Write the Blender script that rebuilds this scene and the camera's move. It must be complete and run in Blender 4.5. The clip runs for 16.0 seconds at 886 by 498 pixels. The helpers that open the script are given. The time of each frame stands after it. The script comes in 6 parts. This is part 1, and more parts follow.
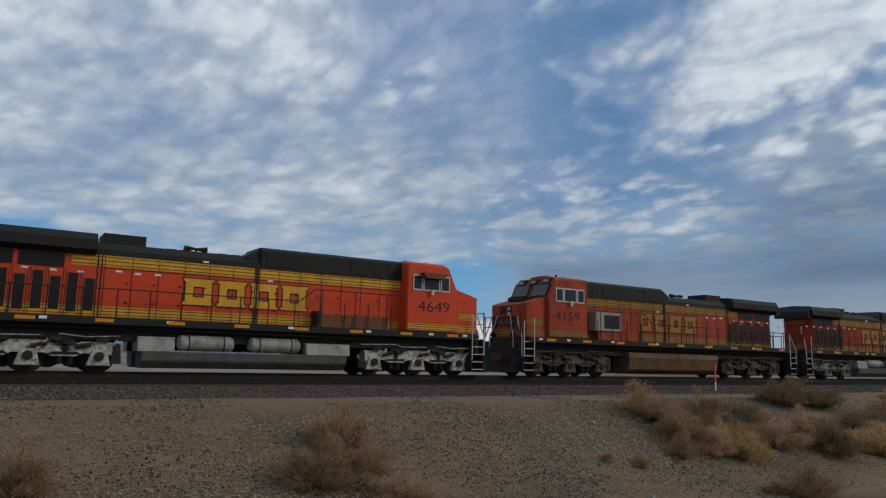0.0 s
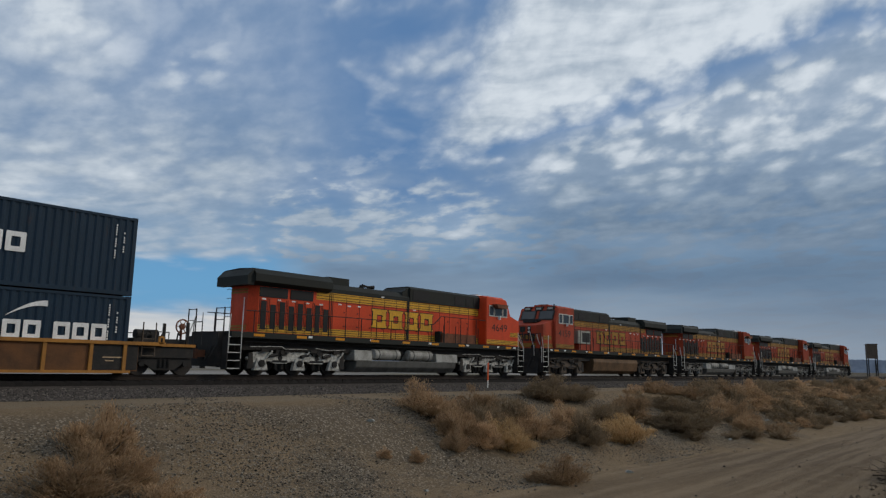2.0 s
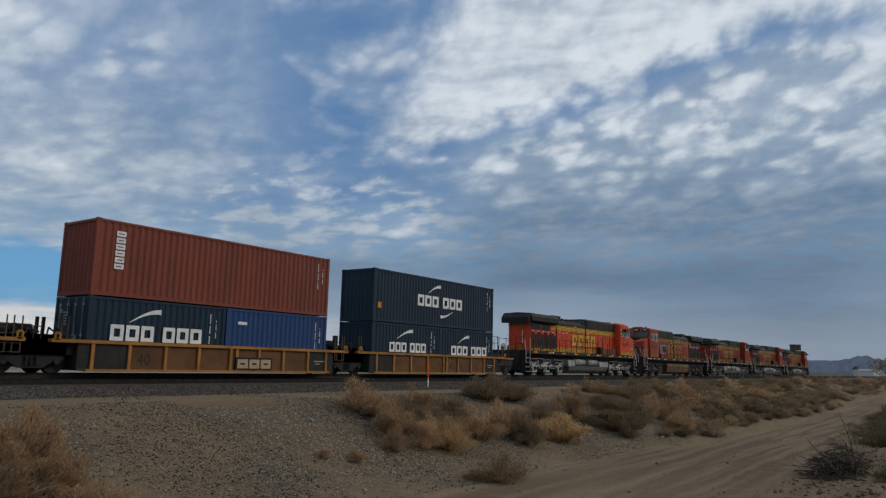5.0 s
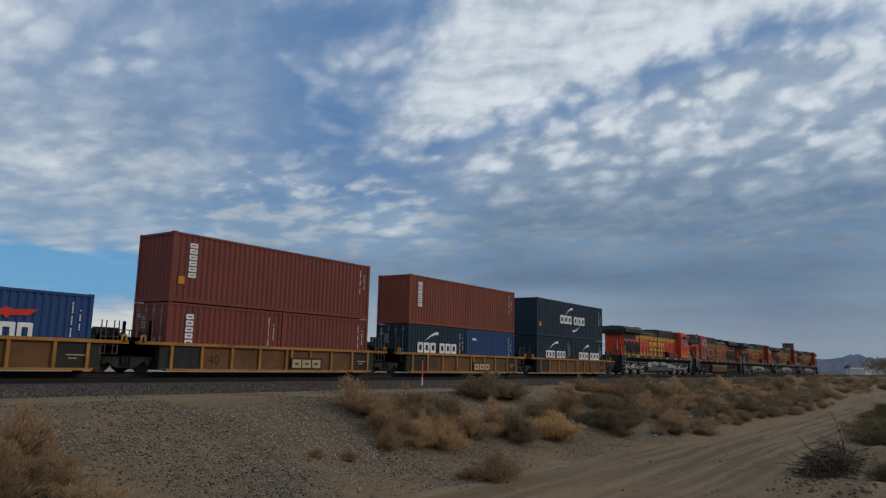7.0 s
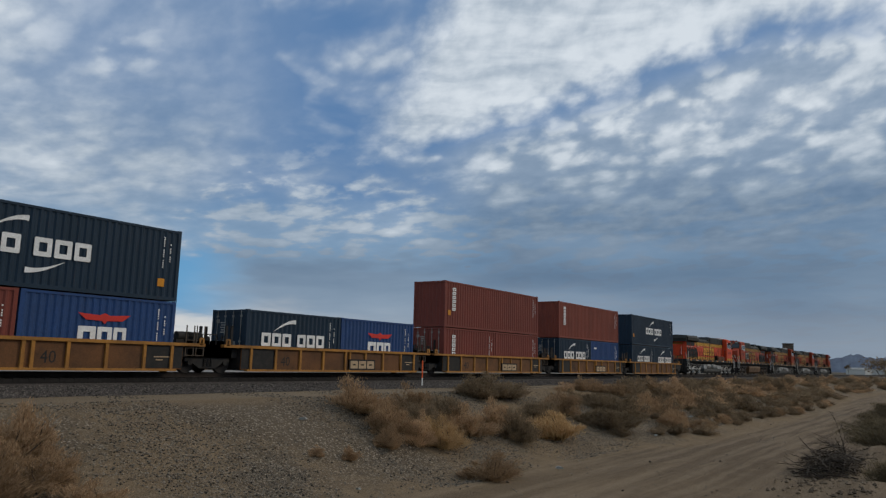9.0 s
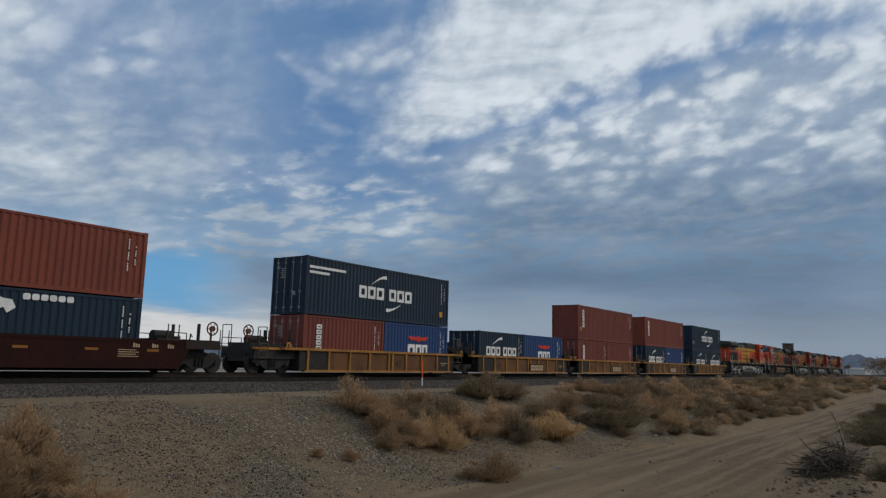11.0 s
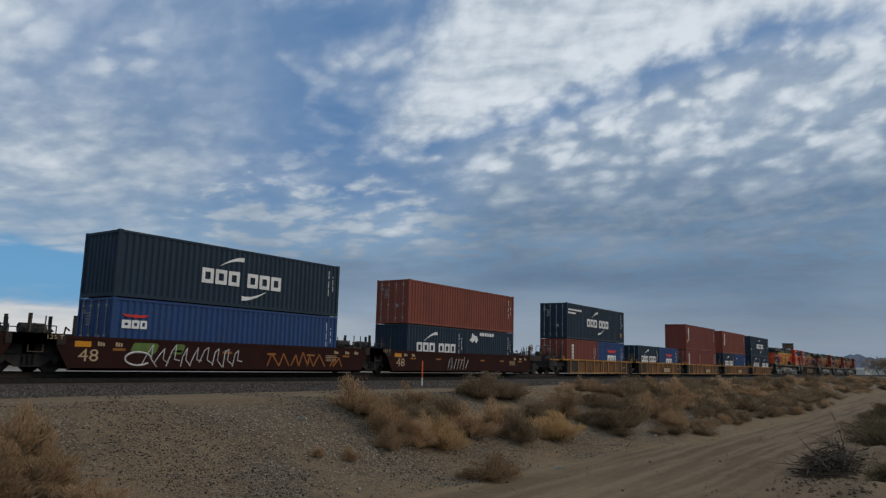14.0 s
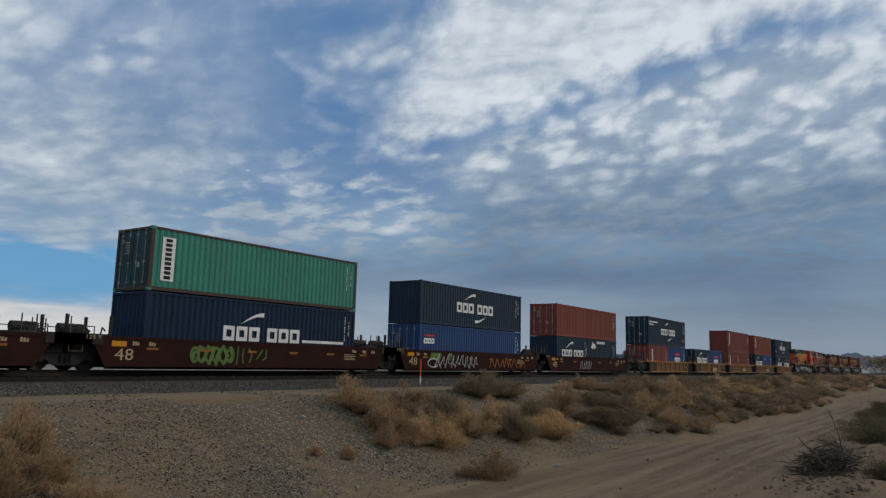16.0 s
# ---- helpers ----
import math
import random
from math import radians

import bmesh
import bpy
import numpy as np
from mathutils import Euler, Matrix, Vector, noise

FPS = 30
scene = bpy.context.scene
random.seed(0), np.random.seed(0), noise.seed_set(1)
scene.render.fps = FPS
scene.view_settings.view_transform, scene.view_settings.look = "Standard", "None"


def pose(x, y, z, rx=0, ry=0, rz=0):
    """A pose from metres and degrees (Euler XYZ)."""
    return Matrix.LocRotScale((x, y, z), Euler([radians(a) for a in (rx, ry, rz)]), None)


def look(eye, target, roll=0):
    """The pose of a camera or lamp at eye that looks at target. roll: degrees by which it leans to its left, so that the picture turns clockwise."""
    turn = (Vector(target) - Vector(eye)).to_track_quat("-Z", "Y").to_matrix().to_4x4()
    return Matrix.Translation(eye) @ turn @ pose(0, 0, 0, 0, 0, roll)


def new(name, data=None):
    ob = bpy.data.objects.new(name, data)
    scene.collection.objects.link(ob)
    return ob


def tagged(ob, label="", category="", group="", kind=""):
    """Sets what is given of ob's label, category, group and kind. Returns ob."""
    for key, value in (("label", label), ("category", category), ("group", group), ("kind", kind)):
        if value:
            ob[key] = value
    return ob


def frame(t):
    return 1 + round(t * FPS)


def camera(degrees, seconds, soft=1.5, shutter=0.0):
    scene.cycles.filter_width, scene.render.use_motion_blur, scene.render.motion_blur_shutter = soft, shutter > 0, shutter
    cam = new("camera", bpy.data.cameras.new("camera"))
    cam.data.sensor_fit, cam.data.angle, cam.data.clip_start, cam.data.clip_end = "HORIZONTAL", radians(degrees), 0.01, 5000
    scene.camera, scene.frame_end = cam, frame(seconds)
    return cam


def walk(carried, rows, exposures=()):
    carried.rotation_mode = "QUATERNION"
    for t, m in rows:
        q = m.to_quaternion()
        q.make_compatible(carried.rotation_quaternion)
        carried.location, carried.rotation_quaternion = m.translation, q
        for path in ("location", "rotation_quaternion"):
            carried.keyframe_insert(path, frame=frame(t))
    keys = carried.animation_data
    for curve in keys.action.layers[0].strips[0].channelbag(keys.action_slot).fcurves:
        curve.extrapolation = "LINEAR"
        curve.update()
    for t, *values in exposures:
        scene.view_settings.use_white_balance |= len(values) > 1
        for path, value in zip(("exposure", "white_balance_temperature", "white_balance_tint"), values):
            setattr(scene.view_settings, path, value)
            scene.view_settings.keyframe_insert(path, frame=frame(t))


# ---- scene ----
# ---- camera ----
cam = camera(62.56, 16.0, soft=1.3)
EYE = (0.0, 0.0, 0.7126)
TURNS = [(0.0, -32.93, 8.56, -1.34), (0.1, -35.6, 8.59, -1.33), (0.2, -38.0, 8.62, -1.31), (0.3, -40.2, 8.65, -1.30), (0.4, -41.85, 8.68, -1.28), (0.5, -42.93, 8.71, -1.27), (1.0, -45.23, 8.74, -1.26), (1.5, -48.32, 8.84, -1.28),
         (2.0, -49.66, 8.87, -1.30), (2.5, -51.65, 8.92, -1.34), (3.0, -52.86, 8.95, -1.36), (3.5, -53.31, 8.97, -1.36),
         (4.0, -53.65, 8.97, -1.40), (6.3, -54.72, 8.815, -1.44), (6.8, -54.736, 8.815, -1.4387),
         (15.8, -54.75, 8.815, -1.4387), (16.0, -54.88, 8.69, -1.4387)]
walk(cam, [(t, pose(*EYE, 90 + p, r, y)) for t, y, p, r in TURNS], exposures=[(0.0, 0.0), (16.0, 0.0)])

# track: runs along x, rail heads at z = 0
TRACK_Y = 27.28
T_ROWS = [0, 1, 2, 3, 4, 5, 6, 7, 8, 9, 10, 11, 12, 13, 14, 15, 16]


def run(t):
    """Metres the train has gone along x since the seventh second."""
    return 9.634 * (t - 7) + 0.0017 * (t * t - 49)


# ---- light ----
SUN_EL, SUN_AZ = 30.0, 132.0          # azimuth from +y towards +x
world = bpy.data.worlds.new("sky")
scene.world = world
world.use_nodes = True


def build_sky():
    nt = world.node_tree
    nt.nodes.clear()
    N, K = nt.nodes.new, nt.links.new

    def math_(op, a, b=None, c=None):
        n = N("ShaderNodeMath")
        n.operation = op
        for i, v in enumerate((a, b, c)):
            if v is None:
                continue
            if isinstance(v, (int, float)):
                n.inputs[i].default_value = v
            else:
                K(v, n.inputs[i])
        return n.outputs[0]

    def ramp(v, lo, hi):
        n = N("ShaderNodeMapRange")
        n.interpolation_type = "SMOOTHSTEP"
        K(v, n.inputs[0])
        n.inputs[1].default_value, n.inputs[2].default_value = lo, hi
        return n.outputs[0]

    def mix(fac, a, b):
        n = N("ShaderNodeMix")
        n.data_type = "RGBA"
        if isinstance(fac, (int, float)):
            n.inputs[0].default_value = fac
        else:
            K(fac, n.inputs[0])
        for i, v in ((6, a), (7, b)):
            if isinstance(v, tuple):
                n.inputs[i].default_value = (*v, 1)
            else:
                K(v, n.inputs[i])
        return n.outputs[2]

    def noise_(vec, scale, detail=5, rough=0.55, dist=0.0, off=(0, 0, 0), squeeze=(1, 1, 1), turn=0.0):
        m = N("ShaderNodeMapping")
        K(vec, m.inputs[0])
        m.inputs[1].default_value, m.inputs[3].default_value = off, squeeze
        m.inputs[2].default_value = (0, 0, radians(turn))
        n = N("ShaderNodeTexNoise")
        K(m.outputs[0], n.inputs["Vector"])
        n.inputs["Scale"].default_value, n.inputs["Detail"].default_value = scale, detail
        n.inputs["Roughness"].default_value, n.inputs["Distortion"].default_value = rough, dist
        return n.outputs[0]

    sky = N("ShaderNodeTexSky")
    sky.sky_type, sky.sun_disc = "NISHITA", False
    sky.sun_elevation, sky.sun_rotation = radians(SUN_EL), radians(SUN_AZ)
    sky.dust_density = 1.2
    tc = N("ShaderNodeTexCoord")
    sep = N("ShaderNodeSeparateXYZ")
    K(tc.outputs["Generated"], sep.inputs[0])
    dx, dy, dz = sep.outputs
    az = math_("MULTIPLY", math_("ARCTAN2", dx, dy), 57.29578)
    el = math_("MULTIPLY", math_("ARCSINE", dz), 57.29578)
    # layer seen a little steeper than flat, so that its puffs keep some height
    hq = math_("ADD", math_("MAXIMUM", dz, 0.0), 0.14)
    comb2 = N("ShaderNodeCombineXYZ")
    K(math_("DIVIDE", dx, hq), comb2.inputs[0]), K(math_("DIVIDE", dy, hq), comb2.inputs[1])
    Q = comb2.outputs[0]
    comb3 = N("ShaderNodeCombineXYZ")
    K(math_("MULTIPLY", az, 0.016), comb3.inputs[0]), K(math_("MULTIPLY", el, 0.075), comb3.inputs[1])
    S = comb3.outputs[0]
    broad = noise_(Q, 1.5, 3, 0.5, 0.2, (5.3, 2.2, 0))
    broad2 = noise_(Q, 2.3, 4, 0.5, 0.3, (1.9, 8.8, 3.0))
    # rounded cloud cells in rows, flatter towards the horizon
    vv = math_("MULTIPLY", math_("LOGARITHM", math_("ADD", math_("MAXIMUM", el, 0.0), 1.5), 2.71828), 9.0)
    uu = math_("MULTIPLY", az, 0.27)
    comb4 = N("ShaderNodeCombineXYZ")
    K(uu, comb4.inputs[0]), K(math_("SUBTRACT", vv, math_("MULTIPLY", uu, 0.26)), comb4.inputs[1])
    C = comb4.outputs[0]
    bend = N("ShaderNodeTexNoise")
    K(C, bend.inputs["Vector"])
    bend.inputs["Scale"].default_value, bend.inputs["Detail"].default_value = 0.9, 4
    warp = N("ShaderNodeVectorMath")
    warp.operation = "MULTIPLY_ADD"
    K(bend.outputs["Color"], warp.inputs[0])
    warp.inputs[1].default_value = (1.7, 1.5, 0)
    K(C, warp.inputs[2])
    vor = N("ShaderNodeTexVoronoi")
    vor.feature, vor.voronoi_dimensions = "SMOOTH_F1", "2D"
    K(warp.outputs[0], vor.inputs["Vector"])
    vor.inputs["Scale"].default_value, vor.inputs["Smoothness"].default_value = 1.35, 0.5
    cellv = vor.outputs["Distance"]
    soft_n = noise_(C, 1.05, 5, 0.5, 0.2, (3.1, 1.7, 0))
    puff = math_("ADD", math_("ADD", 0.5, math_("MULTIPLY", math_("SUBTRACT", 0.36, cellv), 0.32)), math_("MULTIPLY", math_("SUBTRACT", soft_n, 0.5), 0.66))
    puff2 = noise_(C, 2.6, 4, 0.55, 0.1, (7.4, 2.9, 0))
    streak = noise_(S, 4.5, 4, 0.5, 0.2, (2.0, 5.0, 0))
    wob = math_("SUBTRACT", broad2, 0.5)
    wob2 = math_("SUBTRACT", puff, 0.5)
    azw = math_("ADD", az, math_("MULTIPLY", wob, 5.0))
    elw = math_("ADD", math_("ADD", el, math_("MULTIPLY", wob, 3.0)), math_("MULTIPLY", wob2, 2.4))

    def AND(*v):
        out = v[0]
        for q in v[1:]:
            out = math_("MULTIPLY", out, q)
        return out

    def OR(a, b):
        return math_("MAXIMUM", a, b)
    # broad bright sheet: a wedge that opens upwards
    frill = math_("MULTIPLY", math_("SUBTRACT", puff2, 0.5), 2.2)
    d1 = math_("ADD", math_("SUBTRACT", math_("SUBTRACT", azw, 47.0), math_("MULTIPLY", math_("SUBTRACT", elw, 16.3), 0.50)), frill)
    edge = math_("MINIMUM", math_("ADD", 16.1, math_("MULTIPLY", math_("SUBTRACT", azw, 50.0), 0.275)), 24.2)
    d2 = math_("ADD", math_("SUBTRACT", elw, edge), math_("MULTIPLY", frill, 0.3))
    sheet = AND(ramp(d1, -1.4, 4.2), ramp(math_("ADD", d2, math_("MULTIPLY", wob2, 3.4)), -1.6, 1.6))
    # left veil, cell field, mottled right side
    veil = AND(ramp(azw, 46.0, 31.0), ramp(math_("SUBTRACT", elw, math_("MULTIPLY", ramp(azw, 8.0, 3.0), 1.6)), 6.5, 8.1), math_("ADD", 0.66, math_("MULTIPLY", ramp(broad, 0.32, 0.55), 0.34)))
    veil = AND(veil, math_("ADD", 0.72, math_("MULTIPLY", ramp(puff, 0.35, 0.6), 0.28)), OR(math_("ADD", 0.42, math_("MULTIPLY", ramp(elw, 22.0, 15.0), 0.58)), ramp(azw, 32.0, 20.0)))
    mid = AND(ramp(azw, 28.0, 38.0), ramp(azw, 70.0, 60.0), ramp(elw, 6.5, 8.5), ramp(elw, 18.0, 13.5))
    cells = AND(mid, math_("ADD", math_("MULTIPLY", ramp(math_("ADD", puff, math_("MULTIPLY", math_("SUBTRACT", puff2, 0.5), 0.25)), 0.41, 0.65), 0.95), math_("MULTIPLY", ramp(elw, 14.0, 9.5), 0.6)))
    wisps = AND(ramp(broad2, 0.41, 0.66), math_("ADD", 0.35, math_("MULTIPLY", ramp(puff, 0.36, 0.68), 0.6)), ramp(elw, 8.0, 12.0))
    right = AND(ramp(d2, 0.3, -1.8), ramp(azw, 50.0, 60.0))
    rcover = AND(right, math_("ADD", 0.80, math_("MULTIPLY", ramp(puff, 0.40, 0.55), 0.2)))
    gaps = AND(ramp(d2, -3.6, -1.2), ramp(d2, 0.8, -0.4), ramp(puff, 0.57, 0.43), ramp(azw, 55.0, 61.0))
    rcover = AND(rcover, math_("SUBTRACT", 1.0, math_("MULTIPLY", gaps, 0.35)))
    bank = AND(ramp(math_("ADD", el, math_("MULTIPLY", wob, 3.0)), 4.6, 2.2), ramp(azw, 56.0, 36.0))
    lowband = AND(ramp(el, 3.6, 2.6), 0.95)
    cover = OR(OR(OR(sheet, veil), OR(cells, math_("MULTIPLY", wisps, 0.85))), OR(OR(rcover, bank), lowband))
    # even haze low over the horizon, away from the clear strip
    haze = AND(ramp(azw, 34.0, 41.0), ramp(elw, 11.0, 6.5), 0.95)
    cover = OR(cover, haze)
    cover = math_("MINIMUM", cover, 1.0)
    # brightness of the cloud
    soft = math_("MULTIPLY", math_("SUBTRACT", puff, 0.5), 1.35)
    fine = math_("MULTIPLY", math_("SUBTRACT", puff2, 0.5), 0.34)
    l_right = math_("ADD", math_("ADD", math_("ADD", 0.10, math_("MULTIPLY", ramp(streak, 0.35, 0.7), 0.2)), math_("MULTIPLY", AND(ramp(elw, 10.5, 16.0), ramp(puff, 0.36, 0.68)), 0.30)), math_("MULTIPLY", soft, 0.22))
    l_right = math_("ADD", l_right, math_("MULTIPLY", ramp(elw, 10.0, 19.0), 0.40))
    l_right = OR(l_right, math_("MULTIPLY", ramp(math_("ADD", el, math_("MULTIPLY", wob, 2.0)), 5.0, 2.4), 0.44))
    ripple = noise_(S, 7.0, 4, 0.55, 0.3, (4.0, 1.0, 0), (1.0, 1.0, 1.0), 35)
    l_sheet = math_("ADD", math_("ADD", 0.86, math_("MULTIPLY", soft, 0.4)), math_("MULTIPLY", math_("SUBTRACT", ripple, 0.5), 0.8))
    l_left = math_("ADD", math_("ADD", math_("ADD", 0.58, math_("MULTIPLY", ramp(el, 13.0, 22.0), 0.12)), math_("MULTIPLY", soft, 0.42)), math_("MULTIPLY", math_("SUBTRACT", broad, 0.5), 0.7))
    l_left = math_("ADD", l_left, AND(ramp(az, 34.0, 16.0), ramp(el, 10.0, 16.0), 0.13))
    lum = math_("ADD", math_("MULTIPLY", l_left, math_("SUBTRACT", 1.0, right)), math_("MULTIPLY", l_right, right))
    lum = math_("ADD", math_("MULTIPLY", lum, math_("SUBTRACT", 1.0, sheet)), math_("MULTIPLY", l_sheet, sheet))
    lum = math_("ADD", lum, AND(fine, ramp(elw, 6.0, 11.0)))
    even = math_("ADD", math_("ADD", 0.07, math_("MULTIPLY", AND(ramp(el, 7.0, 2.4), math_("SUBTRACT", 1.0, math_("MULTIPLY", ramp(az, 55.0, 80.0), 0.75))), 0.42)), math_("MULTIPLY", math_("SUBTRACT", streak, 0.5), 0.55))
    hz = math_("MULTIPLY", haze, 0.9)
    lum = math_("ADD", math_("MULTIPLY", lum, math_("SUBTRACT", 1.0, hz)), math_("MULTIPLY", even, hz))
    lum = OR(lum, math_("MULTIPLY", bank, 0.84))
    lum = math_("MINIMUM", math_("MAXIMUM", lum, 0.0), 1.0)
    cloud = mix(ramp(lum, -0.15, 0.6), (1.06, 1.70, 2.62), (2.85, 3.65, 4.62))
    cloud = mix(ramp(lum, 0.4, 1.12), cloud, (6.9, 7.5, 8.1))
    cloud = mix(math_("MULTIPLY", bank, 0.6), cloud, (6.4, 6.1, 5.7))
    cloud = mix(AND(ramp(el, 6.0, 2.0), ramp(az, 40.0, 60.0), 0.4), cloud, (3.1, 3.35, 3.7))
    blue = mix(ramp(el, 14.0, 5.0), (0.98, 2.08, 4.1), (1.05, 3.3, 6.0))
    clear = mix(0.85, sky.outputs[0], blue)
    out_col = mix(cover, clear, cloud)
    bg = N("ShaderNodeBackground")
    K(out_col, bg.inputs[0])
    bg.inputs[1].default_value = SKY_STRENGTH
    K(bg.outputs[0], N("ShaderNodeOutputWorld").inputs[0])


SKY_STRENGTH = 0.1
build_sky()
sun = new("sun", bpy.data.lights.new("sun", "SUN"))
sun.data.energy, sun.data.angle, sun.data.color = 1.15, radians(16), (1.0, 0.88, 0.72)
_a, _e = radians(SUN_AZ), radians(SUN_EL)
sun.matrix_world = look((0, 0, 0), (-math.sin(_a) * math.cos(_e), -math.cos(_a) * math.cos(_e), -math.sin(_e)))


# ---- materials ----
def coat(name, base, dirt=None, rough=0.55, metal=0.0, amount=0.35, size=1.2, fine=30.0, bump=0.12, streak=1.0, spec=0.25, rust=0.0):
    """Painted or raw surface: colour with broad stains, fine grain and slight relief."""
    m = bpy.data.materials.new(name)
    m.use_nodes = True
    nt = m.node_tree
    N, K = nt.nodes.new, nt.links.new
    b = nt.nodes["Principled BSDF"]
    tc = N("ShaderNodeTexCoord")
    info = N("ShaderNodeObjectInfo")
    add = N("ShaderNodeVectorMath")
    add.operation = "MULTIPLY_ADD"
    K(info.outputs["Random"], add.inputs[0])
    add.inputs[1].default_value = (37, 21, 11)
    K(tc.outputs["Object"], add.inputs[2])
    mp = N("ShaderNodeMapping")
    mp.inputs[3].default_value = (1, 1, 1 / streak)
    K(add.outputs[0], mp.inputs[0])

    def noise_(scale, detail, rough_=0.6):
        n = N("ShaderNodeTexNoise")
        K(mp.outputs[0], n.inputs["Vector"])
        n.inputs["Scale"].default_value, n.inputs["Detail"].default_value, n.inputs["Roughness"].default_value = scale, detail, rough_
        return n.outputs[0]
    big, small = noise_(size, 6, 0.65), noise_(fine, 3)
    rg = N("ShaderNodeMapRange")
    K(big, rg.inputs[0])
    rg.inputs[1].default_value, rg.inputs[2].default_value = 0.42, 0.72
    rg.inputs[4].default_value = amount
    mx = N("ShaderNodeMix")
    mx.data_type = "RGBA"
    K(rg.outputs[0], mx.inputs[0])
    mx.inputs[6].default_value = (*base, 1)
    mx.inputs[7].default_value = (*(dirt or tuple(c * 0.55 + 0.01 for c in base)), 1)
    tone = mx.outputs[2]
    if rust:
        # rust bleeding down from chips in the paint, and dulling along seams
        mr = N("ShaderNodeMapping")
        mr.inputs[3].default_value = (5.0, 5.0, 0.8)
        K(add.outputs[0], mr.inputs[0])
        nr = N("ShaderNodeTexNoise")
        K(mr.outputs[0], nr.inputs["Vector"])
        nr.inputs["Scale"].default_value, nr.inputs["Detail"].default_value, nr.inputs["Roughness"].default_value = 1.0, 6, 0.7
        rs = N("ShaderNodeMapRange")
        K(nr.outputs[0], rs.inputs[0])
        rs.inputs[1].default_value, rs.inputs[2].default_value, rs.inputs[4].default_value = 0.62, 0.76, rust
        m2 = N("ShaderNodeMix")
        m2.data_type = "RGBA"
        K(rs.outputs[0], m2.inputs[0])
        K(tone, m2.inputs[6])
        m2.inputs[7].default_value = (0.07, 0.035, 0.02, 1)
        tone = m2.outputs[2]
    hs = N("ShaderNodeHueSaturation")
    K(tone, hs.inputs["Color"])
    vr = N("ShaderNodeMapRange")
    K(small, vr.inputs[0])
    vr.inputs[1].default_value, vr.inputs[2].default_value, vr.inputs[3].default_value, vr.inputs[4].default_value = 0.3, 0.7, 0.82, 1.18
    K(vr.outputs[0], hs.inputs["Value"])
    K(hs.outputs[0], b.inputs["Base Color"])
    rr = N("ShaderNodeMapRange")
    K(big, rr.inputs[0])
    rr.inputs[1].default_value, rr.inputs[2].default_value = 0.3, 0.7
    rr.inputs[3].default_value, rr.inputs[4].default_value = max(0.05, rough - 0.1), min(1, rough + 0.15)
    K(rr.outputs[0], b.inputs["Roughness"])
    b.inputs["Metallic"].default_value = metal
    b.inputs["Specular IOR Level"].default_value = spec
    bp = N("ShaderNodeBump")
    bp.inputs["Strength"].default_value, bp.inputs["Distance"].default_value = bump, 0.02
    K(small, bp.inputs["Height"])
    K(bp.outputs[0], b.inputs["Normal"])
    return m


def glass_dark(name):
    m = bpy.data.materials.new(name)
    m.use_nodes = True
    b = m.node_tree.nodes["Principled BSDF"]
    b.inputs["Base Color"].default_value = (0.02, 0.025, 0.03, 1)
    b.inputs["Roughness"].default_value = 0.06
    return m


ORANGE = coat("loco_orange", (0.53, 0.05, 0.010), (0.24, 0.045, 0.02), 0.55, amount=0.45, streak=3, rust=0.6)
ORANGE_OLD = coat("loco_orange_worn", (0.32, 0.040, 0.014), (0.12, 0.035, 0.02), 0.65, amount=0.7, streak=3, rust=0.6)
# leading locomotives: dirt and distance haze both dull this orange
ORANGE_DULL = coat("loco_orange_dirty_hazed", (0.24, 0.034, 0.013), (0.10, 0.032, 0.02), 0.7, amount=0.7, streak=3, rust=0.6, spec=0.12)
YELLOW = coat("stripe_yellow", (0.60, 0.31, 0.02), (0.25, 0.135, 0.025), 0.55, amount=0.5, streak=2, rust=0.6)
YELLOW_OLD = coat("stripe_yellow_worn", (0.30, 0.15, 0.018), (0.14, 0.07, 0.02), 0.6, amount=0.6, streak=2, rust=0.6)
DARK = coat("loco_dark_green", (0.011, 0.014, 0.012), (0.03, 0.028, 0.024), 0.7, amount=0.6)
BLACK = coat("grimy_black", (0.016, 0.0155, 0.015), (0.05, 0.042, 0.035), 0.75, amount=0.7, size=3)
GRILLE = coat("grille_black", (0.008, 0.008, 0.009), (0.02, 0.02, 0.02), 0.6, size=4)
SILVER = coat("silver_truck_paint", (0.46, 0.45, 0.41), (0.03, 0.027, 0.024), 0.65, amount=1.0, size=5.5, fine=40, metal=0.1)
# their truck silver, dulled by grime and by haze put into the colour
SILVER_HAZED = coat("grimy_hazed_truck_paint", (0.20, 0.195, 0.175), (0.03, 0.027, 0.024), 0.7, amount=1.0, size=5.0, fine=40)
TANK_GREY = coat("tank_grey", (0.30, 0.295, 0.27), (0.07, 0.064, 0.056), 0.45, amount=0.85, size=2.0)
# tank grey at a third: shade on the lower tank is in the colour
TANK_SHADE = coat("tank_grey_shaded", (0.10, 0.098, 0.09), (0.04, 0.038, 0.034), 0.6, amount=0.7, size=2.0)
TANK_BROWN = coat("tank_dirty_brown", (0.12, 0.066, 0.03), (0.04, 0.029, 0.022), 0.7, amount=0.7, size=1.6)
RUSTY_TRUCK = coat("truck_brown_grime", (0.10, 0.075, 0.055), (0.03, 0.025, 0.02), 0.8, amount=0.8, size=3)
STEEL = coat("wheel_steel", (0.035, 0.03, 0.027), (0.015, 0.013, 0.011), 0.7, metal=0.2, size=4)
WHITE = coat("white_paint", (0.72, 0.72, 0.70), (0.40, 0.39, 0.37), 0.55, amount=0.5, size=2)
RED_MARK = coat("red_emblem", (0.55, 0.03, 0.02), (0.3, 0.04, 0.03), 0.5)
